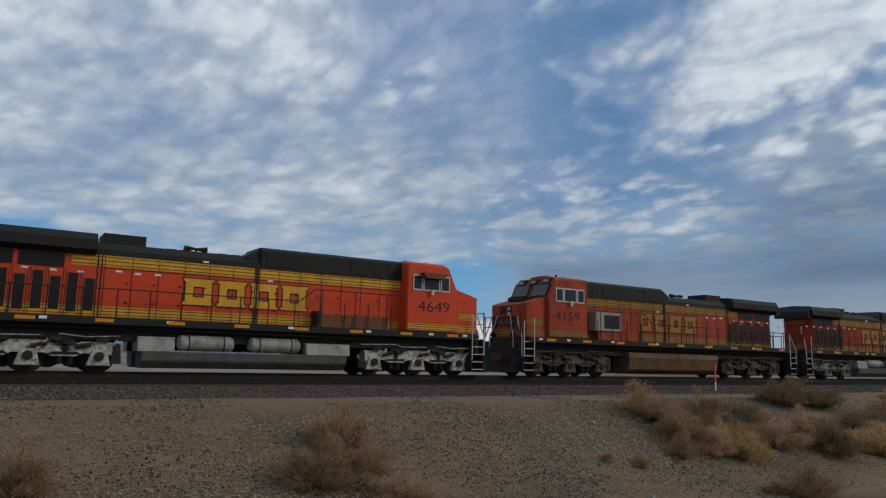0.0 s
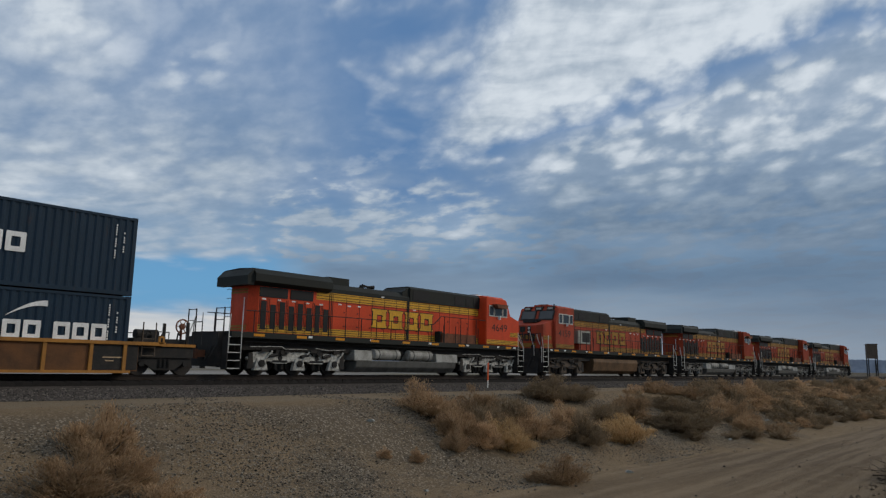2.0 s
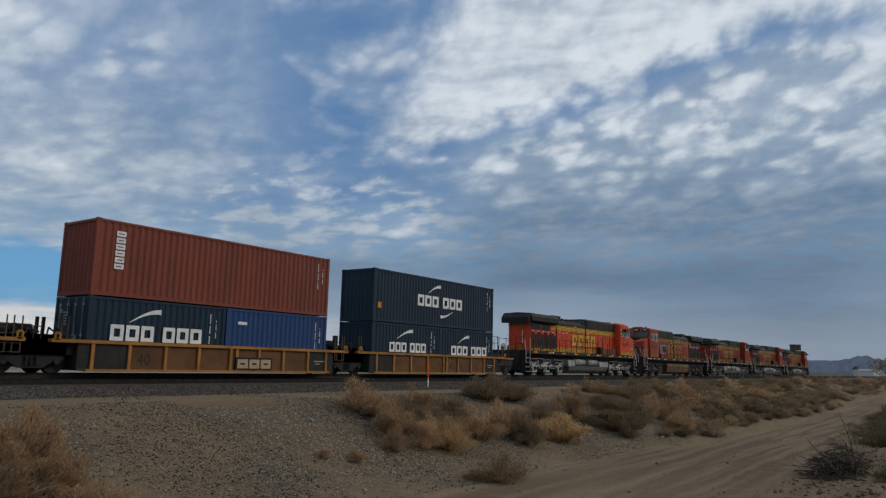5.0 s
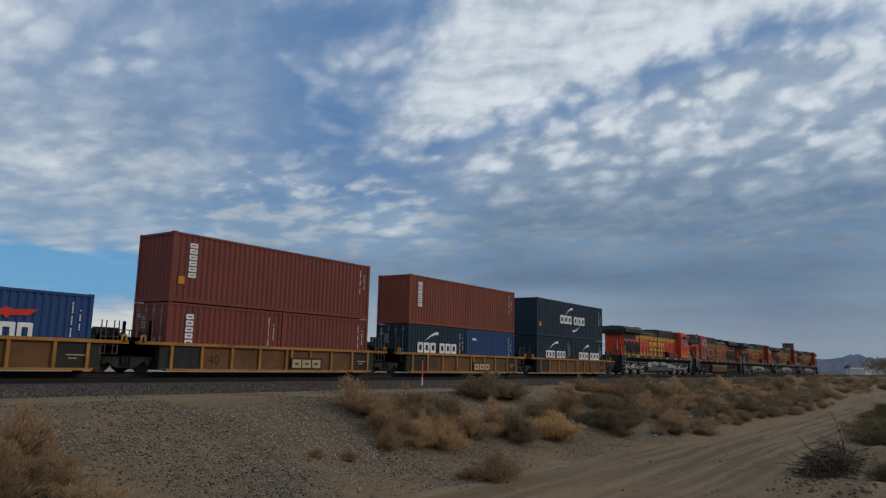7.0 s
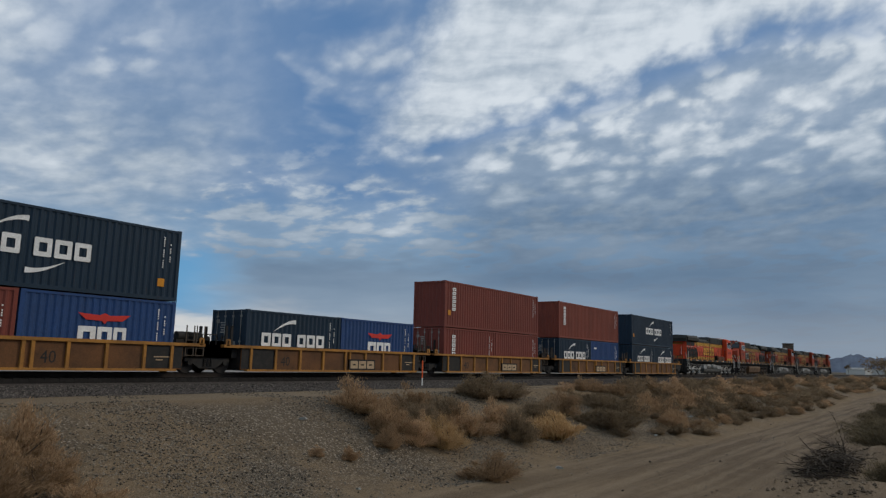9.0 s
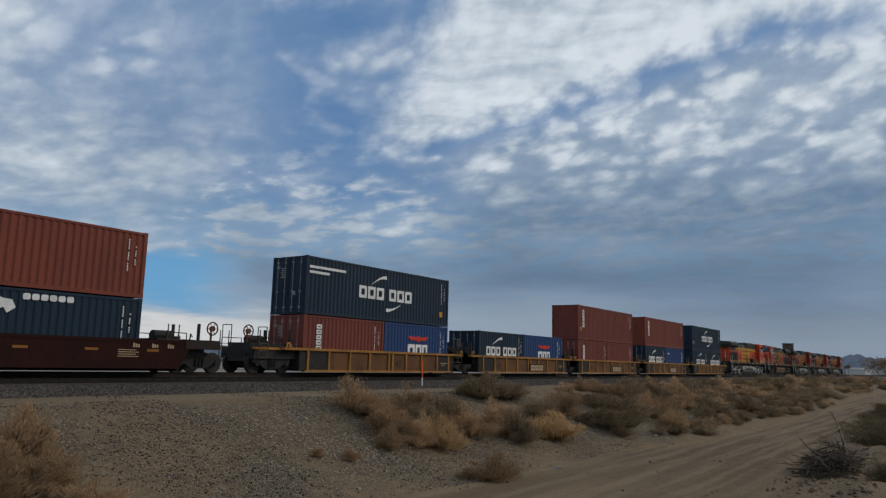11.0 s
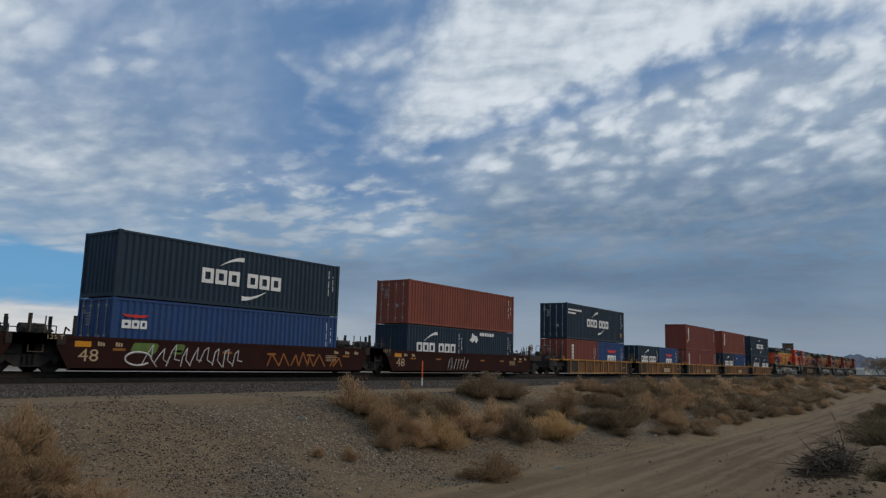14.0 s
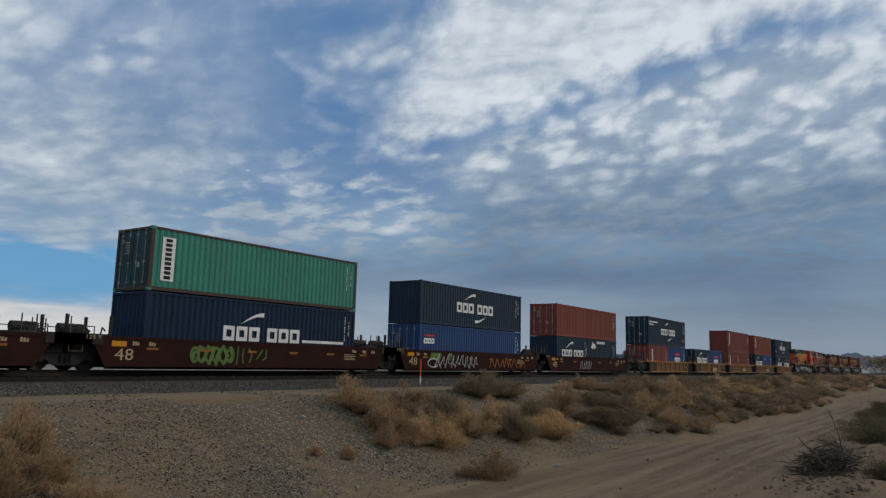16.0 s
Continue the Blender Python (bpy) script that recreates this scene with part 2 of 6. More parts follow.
PALE_FRAME = coat("pale_window_frame", (0.50, 0.49, 0.45), (0.28, 0.27, 0.25), 0.5, size=3)
GLASS = glass_dark("cab_glass")
GREY_BOX = coat("grey_panel", (0.26, 0.26, 0.23), (0.14, 0.13, 0.11), 0.6, size=2)
C_NAVY = coat("container_navy", (0.0062, 0.022, 0.042), (0.013, 0.025, 0.037), 0.62, amount=0.6, size=1.0, streak=3, rust=0.55)
C_BLUE = coat("container_blue", (0.013, 0.048, 0.15), (0.03, 0.052, 0.10), 0.62, amount=0.5, size=1.0, streak=3, rust=0.55)
C_RED = coat("container_red_brown", (0.165, 0.037, 0.025), (0.115, 0.042, 0.034), 0.65, amount=0.6, size=1.0, streak=3, rust=0.55)
C_ORANGE = coat("container_rust_orange", (0.19, 0.044, 0.026), (0.115, 0.042, 0.032), 0.65, amount=0.6, size=1.0, streak=3, rust=0.55)
C_DEEP = coat("container_deep_blue", (0.006, 0.020, 0.048), (0.014, 0.025, 0.042), 0.62, amount=0.6, size=1.0, streak=3, rust=0.55, spec=0.15)
C_TEAL = coat("container_teal", (0.035, 0.21, 0.155), (0.06, 0.13, 0.09), 0.6, amount=0.45, size=0.9, streak=3, rust=0.85)
# grime plus the shade of the end face, both in the door colour
DOOR_GRIME_SHADE = coat("grimy_shaded_teal_door", (0.014, 0.055, 0.060), (0.03, 0.045, 0.045), 0.65, amount=0.7, size=1.5, streak=3, rust=0.7)
RUST = coat("rusty_steel", (0.16, 0.06, 0.03), (0.07, 0.04, 0.03), 0.8, amount=0.8, size=3)
# top light on the sill is in the yellow; the panel copy is darker
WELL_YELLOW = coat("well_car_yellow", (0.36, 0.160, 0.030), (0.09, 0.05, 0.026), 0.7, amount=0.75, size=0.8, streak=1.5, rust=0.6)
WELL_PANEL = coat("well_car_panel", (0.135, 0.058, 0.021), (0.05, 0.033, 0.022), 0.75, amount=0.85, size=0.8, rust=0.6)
WELL_BROWN = coat("well_car_oxide_brown", (0.030, 0.0115, 0.0095), (0.020, 0.0115, 0.010), 0.8, amount=0.7, size=0.8, rust=0.6, spec=0.06)
PALE_TAN = coat("stencil_tan", (0.42, 0.30, 0.18), (0.2, 0.14, 0.09), 0.7, size=4)
REFLECT = coat("amber_reflector", (0.55, 0.22, 0.01), (0.35, 0.15, 0.02), 0.4)
REFLECT_DULL = coat("amber_reflector_dirty", (0.26, 0.10, 0.012), (0.12, 0.05, 0.015), 0.5, amount=0.6, size=3)
SPRAY_ORANGE = coat("spray_orange", (0.30, 0.10, 0.02), (0.12, 0.05, 0.02), 0.7, amount=0.7, size=3)
FRAME_BLACK = coat("grimy_end_casting", (0.022, 0.016, 0.014), (0.045, 0.026, 0.02), 0.8, amount=0.7, size=2.5)
FRAME_DIRT = coat("dirty_frame_steel", (0.055, 0.042, 0.034), (0.09, 0.045, 0.028), 0.75, amount=0.8, size=2.5)
LIME = coat("spray_lime", (0.095, 0.16, 0.033), (0.04, 0.055, 0.02), 0.6, amount=0.7, size=3)
SPRAY_WHITE = coat("spray_white", (0.55, 0.52, 0.50), (0.25, 0.2, 0.18), 0.6, amount=0.6, size=3)


# ---- mesh helpers ----
def box(bm, x0, x1, y0, y1, z0, z1):
    v = [bm.verts.new(c) for c in ((x0, y0, z0), (x1, y0, z0), (x1, y1, z0), (x0, y1, z0), (x0, y0, z1), (x1, y0, z1), (x1, y1, z1), (x0, y1, z1))]
    for f in ((3, 2, 1, 0), (4, 5, 6, 7), (0, 1, 5, 4), (1, 2, 6, 5), (2, 3, 7, 6), (3, 0, 4, 7)):
        bm.faces.new([v[i] for i in f])
    return bm


def prism(bm, pts, lo, hi, axis="y"):
    """A polygon, extruded along one axis. pts: (x, z) for y, (y, z) for x, (x, y) for z."""
    def put(a, b, c):
        return {"y": (a, c, b), "x": (c, a, b), "z": (a, b, c)}[axis]
    lo_v = [bm.verts.new(put(a, b, lo)) for a, b in pts]
    hi_v = [bm.verts.new(put(a, b, hi)) for a, b in pts]
    n = len(pts)
    faces = [bm.faces.new(lo_v), bm.faces.new(hi_v[::-1])]
    for i in range(n):
        faces.append(bm.faces.new((lo_v[i], hi_v[i], hi_v[(i + 1) % n], lo_v[(i + 1) % n])))
    bmesh.ops.recalc_face_normals(bm, faces=faces)
    return bm


def cyl(bm, a, b, r, seg=12, r2=None):
    """A closed cylinder or cone from point a to point b."""
    a, b = Vector(a), Vector(b)
    q = (b - a).to_track_quat("Z", "Y").to_matrix()
    r2 = r if r2 is None else r2
    rings = []
    for p, rad in ((a, r), (b, r2)):
        rings.append([bm.verts.new(p + q @ Vector((rad * math.cos(6.28318 * i / seg), rad * math.sin(6.28318 * i / seg), 0))) for i in range(seg)])
    bm.faces.new(rings[0][::-1])
    bm.faces.new(rings[1])
    for i in range(seg):
        bm.faces.new((rings[0][i], rings[0][(i + 1) % seg], rings[1][(i + 1) % seg], rings[1][i]))
    return bm


def pipe(bm, pts, r, seg=6):
    for a, b in zip(pts, pts[1:]):
        cyl(bm, a, b, r, seg)
    return bm


def part(name, bm, material, parent=None, label="", bevel=0.0, smooth=False):
    """Links a bmesh as one mesh object, under a thing or a part."""
    if bevel:
        bmesh.ops.bevel(bm, geom=[e for e in bm.edges if len(e.link_faces) == 2 and e.calc_face_angle(0) > 0.5], offset=bevel, segments=1, affect="EDGES", clamp_overlap=True)
    me = bpy.data.meshes.new(name)
    bm.to_mesh(me)
    bm.free()
    me.materials.append(material)
    if smooth:
        for p in me.polygons:
            p.use_smooth = True
    ob = new(name, me)
    if parent:
        ob.parent = parent
    if label:
        ob["label"] = label
    return ob


def nb():
    return bmesh.new()


def text_mesh(body, height, width, depth=0.006):
    """The mesh of a word in the built-in font, standing in the x-z plane, its left bottom corner at the origin, facing -y."""
    cu = bpy.data.curves.new("word", "FONT")
    cu.body, cu.extrude, cu.resolution_u = body, 0.0, 2
    ob = bpy.data.objects.new("word", cu)
    scene.collection.objects.link(ob)
    dg = bpy.context.evaluated_depsgraph_get()
    me = bpy.data.meshes.new_from_object(ob.evaluated_get(dg))
    bpy.data.objects.remove(ob)
    xs, ys = [v.co.x for v in me.vertices], [v.co.y for v in me.vertices]
    x0, x1, y0, y1 = min(xs), max(xs), min(ys), max(ys)
    bm = bmesh.new()
    bm.from_mesh(me)
    for v in bm.verts:
        v.co = ((v.co.x - x0) / (x1 - x0) * width, 0, (v.co.y - y0) / (y1 - y0) * height)
    return bm


def shift(bm, x=0, y=0, z=0, turn=0):
    bmesh.ops.transform(bm, matrix=Matrix.Translation((x, y, z)) @ Matrix.Rotation(radians(turn), 4, "Z"), verts=bm.verts)
    return bm


def slab(bm, x0, x1, z0, z1, y, lean=0.0, cut=0.12):
    """A block with clipped corners, standing 6 mm proud of a side at y: a plain shape in place of one character."""
    c = cut * (z1 - z0)
    pts = [(x0 + c, z0), (x1 - c, z0), (x1, z0 + c), (x1 + lean, z1 - c), (x1 - c + lean, z1), (x0 + c + lean, z1), (x0 + lean, z1 - c), (x0, z0 + c)]
    return prism(bm, pts, y - 0.006, y, "y")


def ring(bm, x0, x1, z0, z1, y, cut=0.04, stroke=0.27, deep=0.006):
    """An open frame with clipped corners on a side at y: a plain shape in place of one character."""
    def loop(d):
        c = max(0.01, cut * (z1 - z0) - d * 0.6)
        a0, a1, b0, b1 = x0 + d, x1 - d, z0 + d, z1 - d
        return [(a0 + c, b0), (a1 - c, b0), (a1, b0 + c), (a1, b1 - c), (a1 - c, b1), (a0 + c, b1), (a0, b1 - c), (a0, b0 + c)]
    d = min(stroke * (x1 - x0), 0.4 * (z1 - z0))
    rows = [[bm.verts.new((x, y - q, z)) for x, z in loop(e)] for e, q in ((0.0, 0.0), (0.0, deep), (d, deep), (d, 0.0))]
    for lo_r, hi_r in zip(rows, rows[1:]):
        for i in range(8):
            j = (i + 1) % 8
            bm.faces.new((lo_r[i], lo_r[j], hi_r[j], hi_r[i]))
    return bm


# ---- ground ----
def ground_z(x, y):
    """Height of the ground: near bank, dirt road, embankment, bench, flat beyond."""
    edge = 7.4 - 0.018 * max(0.0, min(x - 15, 80))
    foot = 12.8 - 1.8 * max(0.0, min(1.0, (x - 30) / 7)) * max(0.0, min(1.0, (110 - x) / 35))
    if y >= 20.1:
        z = -0.72 + 0.04 * min(1.0, (y - 20.1) / 3.3)
    elif y >= foot:
        k = (y - foot) / (20.1 - foot)
        z = -2.8 + 2.08 * (k * k * (3 - 2 * k) * 0.5 + k * 0.5)
    elif y >= edge:
        z = -2.8
    else:
        k = min(1.0, (edge - y) / 5.5)
        far = max(0.0, min(1.0, (17.0 - abs(x)) / 10.0))
        z = -2.8 + (1.85 * far + 0.10) * k * k * (3 - 2 * k)
        z += 0.62 * math.exp(-((x - 33.5) / 3.6) ** 2 - ((y - 2.9) / 1.15) ** 2) + 0.30 * math.exp(-((x - 24.5) / 2.6) ** 2 - ((y - 2.4) / 1.2) ** 2)
    near = 1.0 if -20 < x < 160 else 0.0
    n = noise.noise((x * 0.35, y * 0.35, 0.0)) * 0.10 + noise.noise((x * 1.3, y * 1.3, 4.0)) * 0.045
    if 23.0 < y < 31.5:
        n *= 0.15
    elif 20.5 < y <= 23.0:
        n *= 0.4
    elif edge < y < foot - 0.8:
        ruts = -0.06 * (math.exp(-((y - 8.8) / 0.35) ** 2) + math.exp(-((y - 10.6) / 0.35) ** 2))
        n = n * 0.5 + ruts
    return z + n * near


def ground_material():
    m = bpy.data.materials.new("desert_ground")
    m.use_nodes = True
    nt = m.node_tree
    N, K = nt.nodes.new, nt.links.new
    b = nt.nodes["Principled BSDF"]
    geo = N("ShaderNodeNewGeometry")
    sep = N("ShaderNodeSeparateXYZ")
    K(geo.outputs["Position"], sep.inputs[0])

    def noise_(scale, detail=5, rough=0.6):
        n = N("ShaderNodeTexNoise")
        K(geo.outputs["Position"], n.inputs["Vector"])
        n.inputs["Scale"].default_value, n.inputs["Detail"].default_value, n.inputs["Roughness"].default_value = scale, detail, rough
        return n.outputs[0]

    def rng(v, a, b_, c=0.0, d=1.0):
        n = N("ShaderNodeMapRange")
        n.interpolation_type = "SMOOTHSTEP"
        K(v, n.inputs[0])
        for i, q in enumerate((a, b_, c, d)):
            n.inputs[i + 1].default_value = q
        return n.outputs[0]

    def mth(op, a, c):
        n = N("ShaderNodeMath")
        n.operation = op
        for i, v in enumerate((a, c)):
            if isinstance(v, (int, float)):
                n.inputs[i].default_value = v
            else:
                K(v, n.inputs[i])
        return n.outputs[0]

    def mix(f, a, c):
        n = N("ShaderNodeMix")
        n.data_type = "RGBA"
        K(f, n.inputs[0])
        for i, v in ((6, a), (7, c)):
            if isinstance(v, tuple):
                n.inputs[i].default_value = (*v, 1)
            else:
                K(v, n.inputs[i])
        return n.outputs[2]
    broad, mid, fine = noise_(0.22), noise_(1.6, 6, 0.7), noise_(22, 4, 0.7)
    vor = N("ShaderNodeTexVoronoi")
    K(geo.outputs["Position"], vor.inputs["Vector"])
    vor.inputs["Scale"].default_value = 13
    y = mth("ADD", sep.outputs[1], mth("MULTIPLY", mth("SUBTRACT", mid, 0.5), 2.6))
    foot = mth("MULTIPLY", mth("MULTIPLY", rng(sep.outputs[0], 30.0, 37.0), rng(sep.outputs[0], 110.0, 75.0)), 1.8)
    y = mth("ADD", y, foot)
    gravel = mth("MULTIPLY", rng(y, 12.3, 14.4), rng(y, 20.6, 18.9))
    patch = rng(broad, 0.42, 0.56)
    sand = mix(rng(mid, 0.3, 0.7), (0.205, 0.143, 0.083), (0.15, 0.105, 0.061))
    y = mth("SUBTRACT", y, foot)
    track = mth("MULTIPLY", rng(y, 8.0, 9.2), rng(y, 12.0, 10.6))
    sand = mix(mth("MULTIPLY", track, 0.5), sand, (0.185, 0.130, 0.076))
    stones = mix(rng(vor.outputs["Color"], 0.25, 0.75), (0.030, 0.027, 0.024), (0.33, 0.275, 0.21))
    stones = mix(rng(vor.outputs["Distance"], 0.25, 0.55), stones, (0.10, 0.076, 0.05))
    rocky = mth("MULTIPLY", gravel, mth("ADD", mth("MULTIPLY", patch, 0.65), 0.20))
    col = mix(rocky, sand, stones)
    col = mix(rng(sep.outputs[1], 33.0, 36.0), col, mix(rng(noise_(0.03, 3), 0.42, 0.6), (0.24, 0.22, 0.20), (0.12, 0.105, 0.075)))
    scrub = mth("MULTIPLY", rng(sep.outputs[0], 90.0, 190.0), rng(sep.outputs[1], 33.0, 40.0))
    col = mix(scrub, col, mix(rng(noise_(0.12, 4), 0.4, 0.62), (0.105, 0.082, 0.055), (0.05, 0.042, 0.027)))
    col = mix(mth("MULTIPLY", rng(y, 20.4, 21.4), rng(y, 24.0, 23.0)), col, (0.19, 0.143, 0.093))
    # wheel streaks along the road
    mp = N("ShaderNodeMapping")
    K(geo.outputs["Position"], mp.inputs[0])
    mp.inputs[3].default_value = (0.10, 2.4, 1.0)
    mp.inputs[2].default_value = (0, 0, radians(-1.5))
    st = N("ShaderNodeTexNoise")
    K(mp.outputs[0], st.inputs["Vector"])
    st.inputs["Scale"].default_value, st.inputs["Detail"].default_value = 1.0, 4
    onroad = mth("MULTIPLY", rng(sep.outputs[1], 5.5, 7.5), rng(mth("ADD", sep.outputs[1], foot), 13.0, 11.8))
    col = mix(mth("MULTIPLY", onroad, rng(st.outputs[0], 0.45, 0.65, 0.0, 0.4)), col, (0.275, 0.20, 0.125))
    col = mix(mth("MULTIPLY", onroad, rng(st.outputs[0], 0.45, 0.28, 0.0, 0.35)), col, (0.115, 0.077, 0.047))
    # near ground darkened towards +x: falloff of light put into its colour
    near_side = mth("MULTIPLY", rng(mth("ADD", sep.outputs[1], foot), 12.6, 11.2), rng(sep.outputs[0], 14.0, 34.0, 0.35, 0.75))
    col = mix(near_side, col, mix(rng(st.outputs[0], 0.35, 0.65), (0.095, 0.067, 0.042), (0.165, 0.121, 0.079)))
    hs = N("ShaderNodeHueSaturation")
    K(col, hs.inputs["Color"])
    K(rng(fine, 0.25, 0.75, 0.72, 1.25), hs.inputs["Value"])
    K(hs.outputs[0], b.inputs["Base Color"])
    b.inputs["Roughness"].default_value = 0.95
    b.inputs["Specular IOR Level"].default_value = 0.15
    bp = N("ShaderNodeBump")
    bp.inputs["Strength"].default_value, bp.inputs["Distance"].default_value = 0.7, 0.06
    K(mth("ADD", fine, mth("MULTIPLY", mid, 0.8)), bp.inputs["Height"])
    K(bp.outputs[0], b.inputs["Normal"])
    return m


def axis_steps(knots):
    out = []
    for a, b, n in knots:
        out += [a + (b - a) * i / n for i in range(n)]
    return out + [knots[-1][1]]


GROUND = ground_material()


def build_ground():
    xs = axis_steps([(-4500, -300, 6), (-300, -20, 14), (-20, 0, 10), (0, 70, 240), (70, 160, 120), (160, 400, 40), (400, 4500, 10)])
    ys = axis_steps([(-4500, -200, 5), (-200, -10, 8), (-10, 0, 8), (0, 24, 110), (24, 34, 12), (34, 300, 12), (300, 4500, 8)])
    verts = [(x, y, ground_z(x, y)) for y in ys for x in xs]
    w = len(xs)
    faces = [(j * w + i, j * w + i + 1, (j + 1) * w + i + 1, (j + 1) * w + i) for j in range(len(ys) - 1) for i in range(w - 1)]
    me = bpy.data.meshes.new("ground")
    me.from_pydata(verts, [], faces)
    me.polygons.foreach_set("use_smooth", [True] * len(faces))
    me.materials.append(GROUND)
    tagged(new("ground", me), "dry sandy desert ground with a dirt road and gravel embankment", "ground", kind="structure")


build_ground()

# ---- track ----
BALLAST = coat("ballast_stone", (0.07, 0.059, 0.051), (0.03, 0.026, 0.023), 0.95, amount=0.7, size=5, fine=24, bump=1.0, spec=0.15)
RAIL_STEEL = coat("rail_steel", (0.03, 0.022, 0.018), (0.016, 0.012, 0.010), 0.75, metal=0.1, size=4)
# timber colour, also used dark for the shaded strip below the train
TIE_WOOD_SHADE = coat("creosoted_timber_and_shade", (0.016, 0.0135, 0.012), (0.009, 0.008, 0.007), 0.9, size=3)


def rocks(name, n, place, lo, hi, material, seed):
    """Loose stones: squashed, jittered eight-sided lumps, all in one mesh."""
    rnd = random.Random(seed)
    verts, faces = [], []
    for _ in range(n):
        x, y, z = place(rnd)
        r = lo * (hi / lo) ** (rnd.random() ** 2)
        a = rnd.random() * 6.28
        k = len(verts)
        for ux, uy, uz in ((1, 0, 0), (0, 1, 0), (-1, 0, 0), (0, -1, 0), (0, 0, 1), (0, 0, -1)):
            q = r * rnd.uniform(0.65, 1.25)
            verts.append((x + q * (ux * math.cos(a) - uy * math.sin(a)), y + q * (ux * math.sin(a) + uy * math.cos(a)), z + q * 0.7 * uz + 0.25 * r))
        for i in range(4):
            j = (i + 1) % 4
            faces += [(k + i, k + j, k + 4), (k + j, k + i, k + 5)]
    me = bpy.data.meshes.new(name)
    me.from_pydata(verts, [], faces)
    me.materials.append(material)
    return new(name, me)


def stone_material(name, dark, light):
    m = bpy.data.materials.new(name)
    m.use_nodes = True
    nt = m.node_tree
    N, K = nt.nodes.new, nt.links.new
    b = nt.nodes["Principled BSDF"]
    geo = N("ShaderNodeNewGeometry")
    mx = N("ShaderNodeMix")
    mx.data_type = "RGBA"
    K(geo.outputs["Random Per Island"], mx.inputs[0])
    mx.inputs[6].default_value, mx.inputs[7].default_value = (*dark, 1), (*light, 1)
    K(mx.outputs[2], b.inputs["Base Color"])
    b.inputs["Roughness"].default_value = 0.9
    b.inputs["Specular IOR Level"].default_value = 0.2
    return m


STONE = stone_material("slope_stone", (0.022, 0.020, 0.017), (0.27, 0.225, 0.17))
BALLAST_STONE = stone_material("ballast_chip", (0.028, 0.026, 0.024), (0.20, 0.17, 0.145))


def build_track():
    c = TRACK_Y
    bm = nb()
    prof = [(c - 4.1, -0.74), (c - 3.88, -0.67), (c - 2.1, -0.47), (c - 1.7, -0.43), (c - 1.1, -0.30), (c + 1.1, -0.30), (c + 1.7, -0.43), (c + 2.1, -0.47), (c + 3.9, -0.67), (c + 4.1, -0.74)]
    prism(bm, prof, -400, 2500, "x")
    tagged(part("ballast", bm, BALLAST), "dark grey crushed stone ballast bed under the track", "ballast", kind="structure")
    bm = nb()
    i = -50
    while i < 330:
        box(bm, i, i + 0.23, c - 1.36, c + 1.36, -0.36, -0.175)
        i += 0.52
    tagged(part("railway_ties", bm, TIE_WOOD_SHADE), "dark weathered timber ties half sunk in ballast", "railway tie", kind="stuff")
    # dark strip fills the tie zone; shade under the train is in its colour
    bm = nb()
    prism(bm, [(c - 1.40, -0.50), (c - 1.33, -0.19), (c + 1.33, -0.19), (c + 1.40, -0.50)], -400, 2500, "x")
    tagged(part("track_bed", bm, TIE_WOOD_SHADE), "dark bed between the ties with the shade under the train in its colour", "track bed", kind="structure")
    for s in (-1, 1):
        y = c + s * 0.7535
        prof = [(-0.07, -0.175), (0.07, -0.175), (0.07, -0.16), (0.012, -0.14), (0.012, -0.045), (0.036, -0.035), (0.036, -0.004), (0.028, 0), (-0.028, 0), (-0.036, -0.004), (-0.036, -0.035), (-0.012, -0.045), (-0.012, -0.14), (-0.07, -0.16)]
        bm = nb()
        prism(bm, [(y + a, b) for a, b in prof], -400, 2500, "x")
        tagged(part("rail", bm, RAIL_STEEL), "dark rusty steel rail with a worn head", "rail", "rails of the track", "structure")

    def on_ballast(rnd):
        x, k = -2 + 110 * rnd.random() ** 1.4, rnd.random()
        return x, c - 1.6 - k * 2.45, (-0.44 if k < 0.18 else -0.46 - (k - 0.18) / 0.82 * 0.21)

    def on_slope(rnd):
        while True:
            x, y = -2 + 62 * rnd.random() ** 1.3, rnd.uniform(12.2, 23.0)
            if noise.noise((x * 0.28, y * 0.28, 7.0)) * 1.5 + 0.55 - 0.35 * (y > 18.5) - 0.3 * (y > 20.6) > rnd.random():
                return x, y, ground_z(x, y)

    def on_road(rnd):
        x, y = 8 + 50 * rnd.random(), rnd.uniform(2.0, 12.6)
        return x, y, ground_z(x, y)
    tagged(rocks("ballast_stones", 30000, on_ballast, 0.018, 0.05, BALLAST_STONE, 1), "loose grey crushed ballast stones beside the rails", "ballast stones", kind="stuff")
    tagged(rocks("slope_stones", 110000, on_slope, 0.009, 0.046, STONE, 2), "grey and tan stones strewn over the embankment", "stones", kind="stuff")
    tagged(rocks("road_pebbles", 900, on_road, 0.008, 0.06, STONE, 3), "scattered pebbles on the sandy dirt road", "pebbles", kind="stuff")


build_track()


# ---- rolling stock ----
TRAIN = []            # (thing, place along the train, height, turned)


def thing(name, label, category, group, u, z=0.0, turned=False):
    ob = new(name)
    ob.empty_display_size = 0.5
    tagged(ob, label, category, group)
    TRAIN.append((ob, u, z, turned))
    return ob


WHEELS = []           # (wheelset, x in its thing, radius, way it rolls)


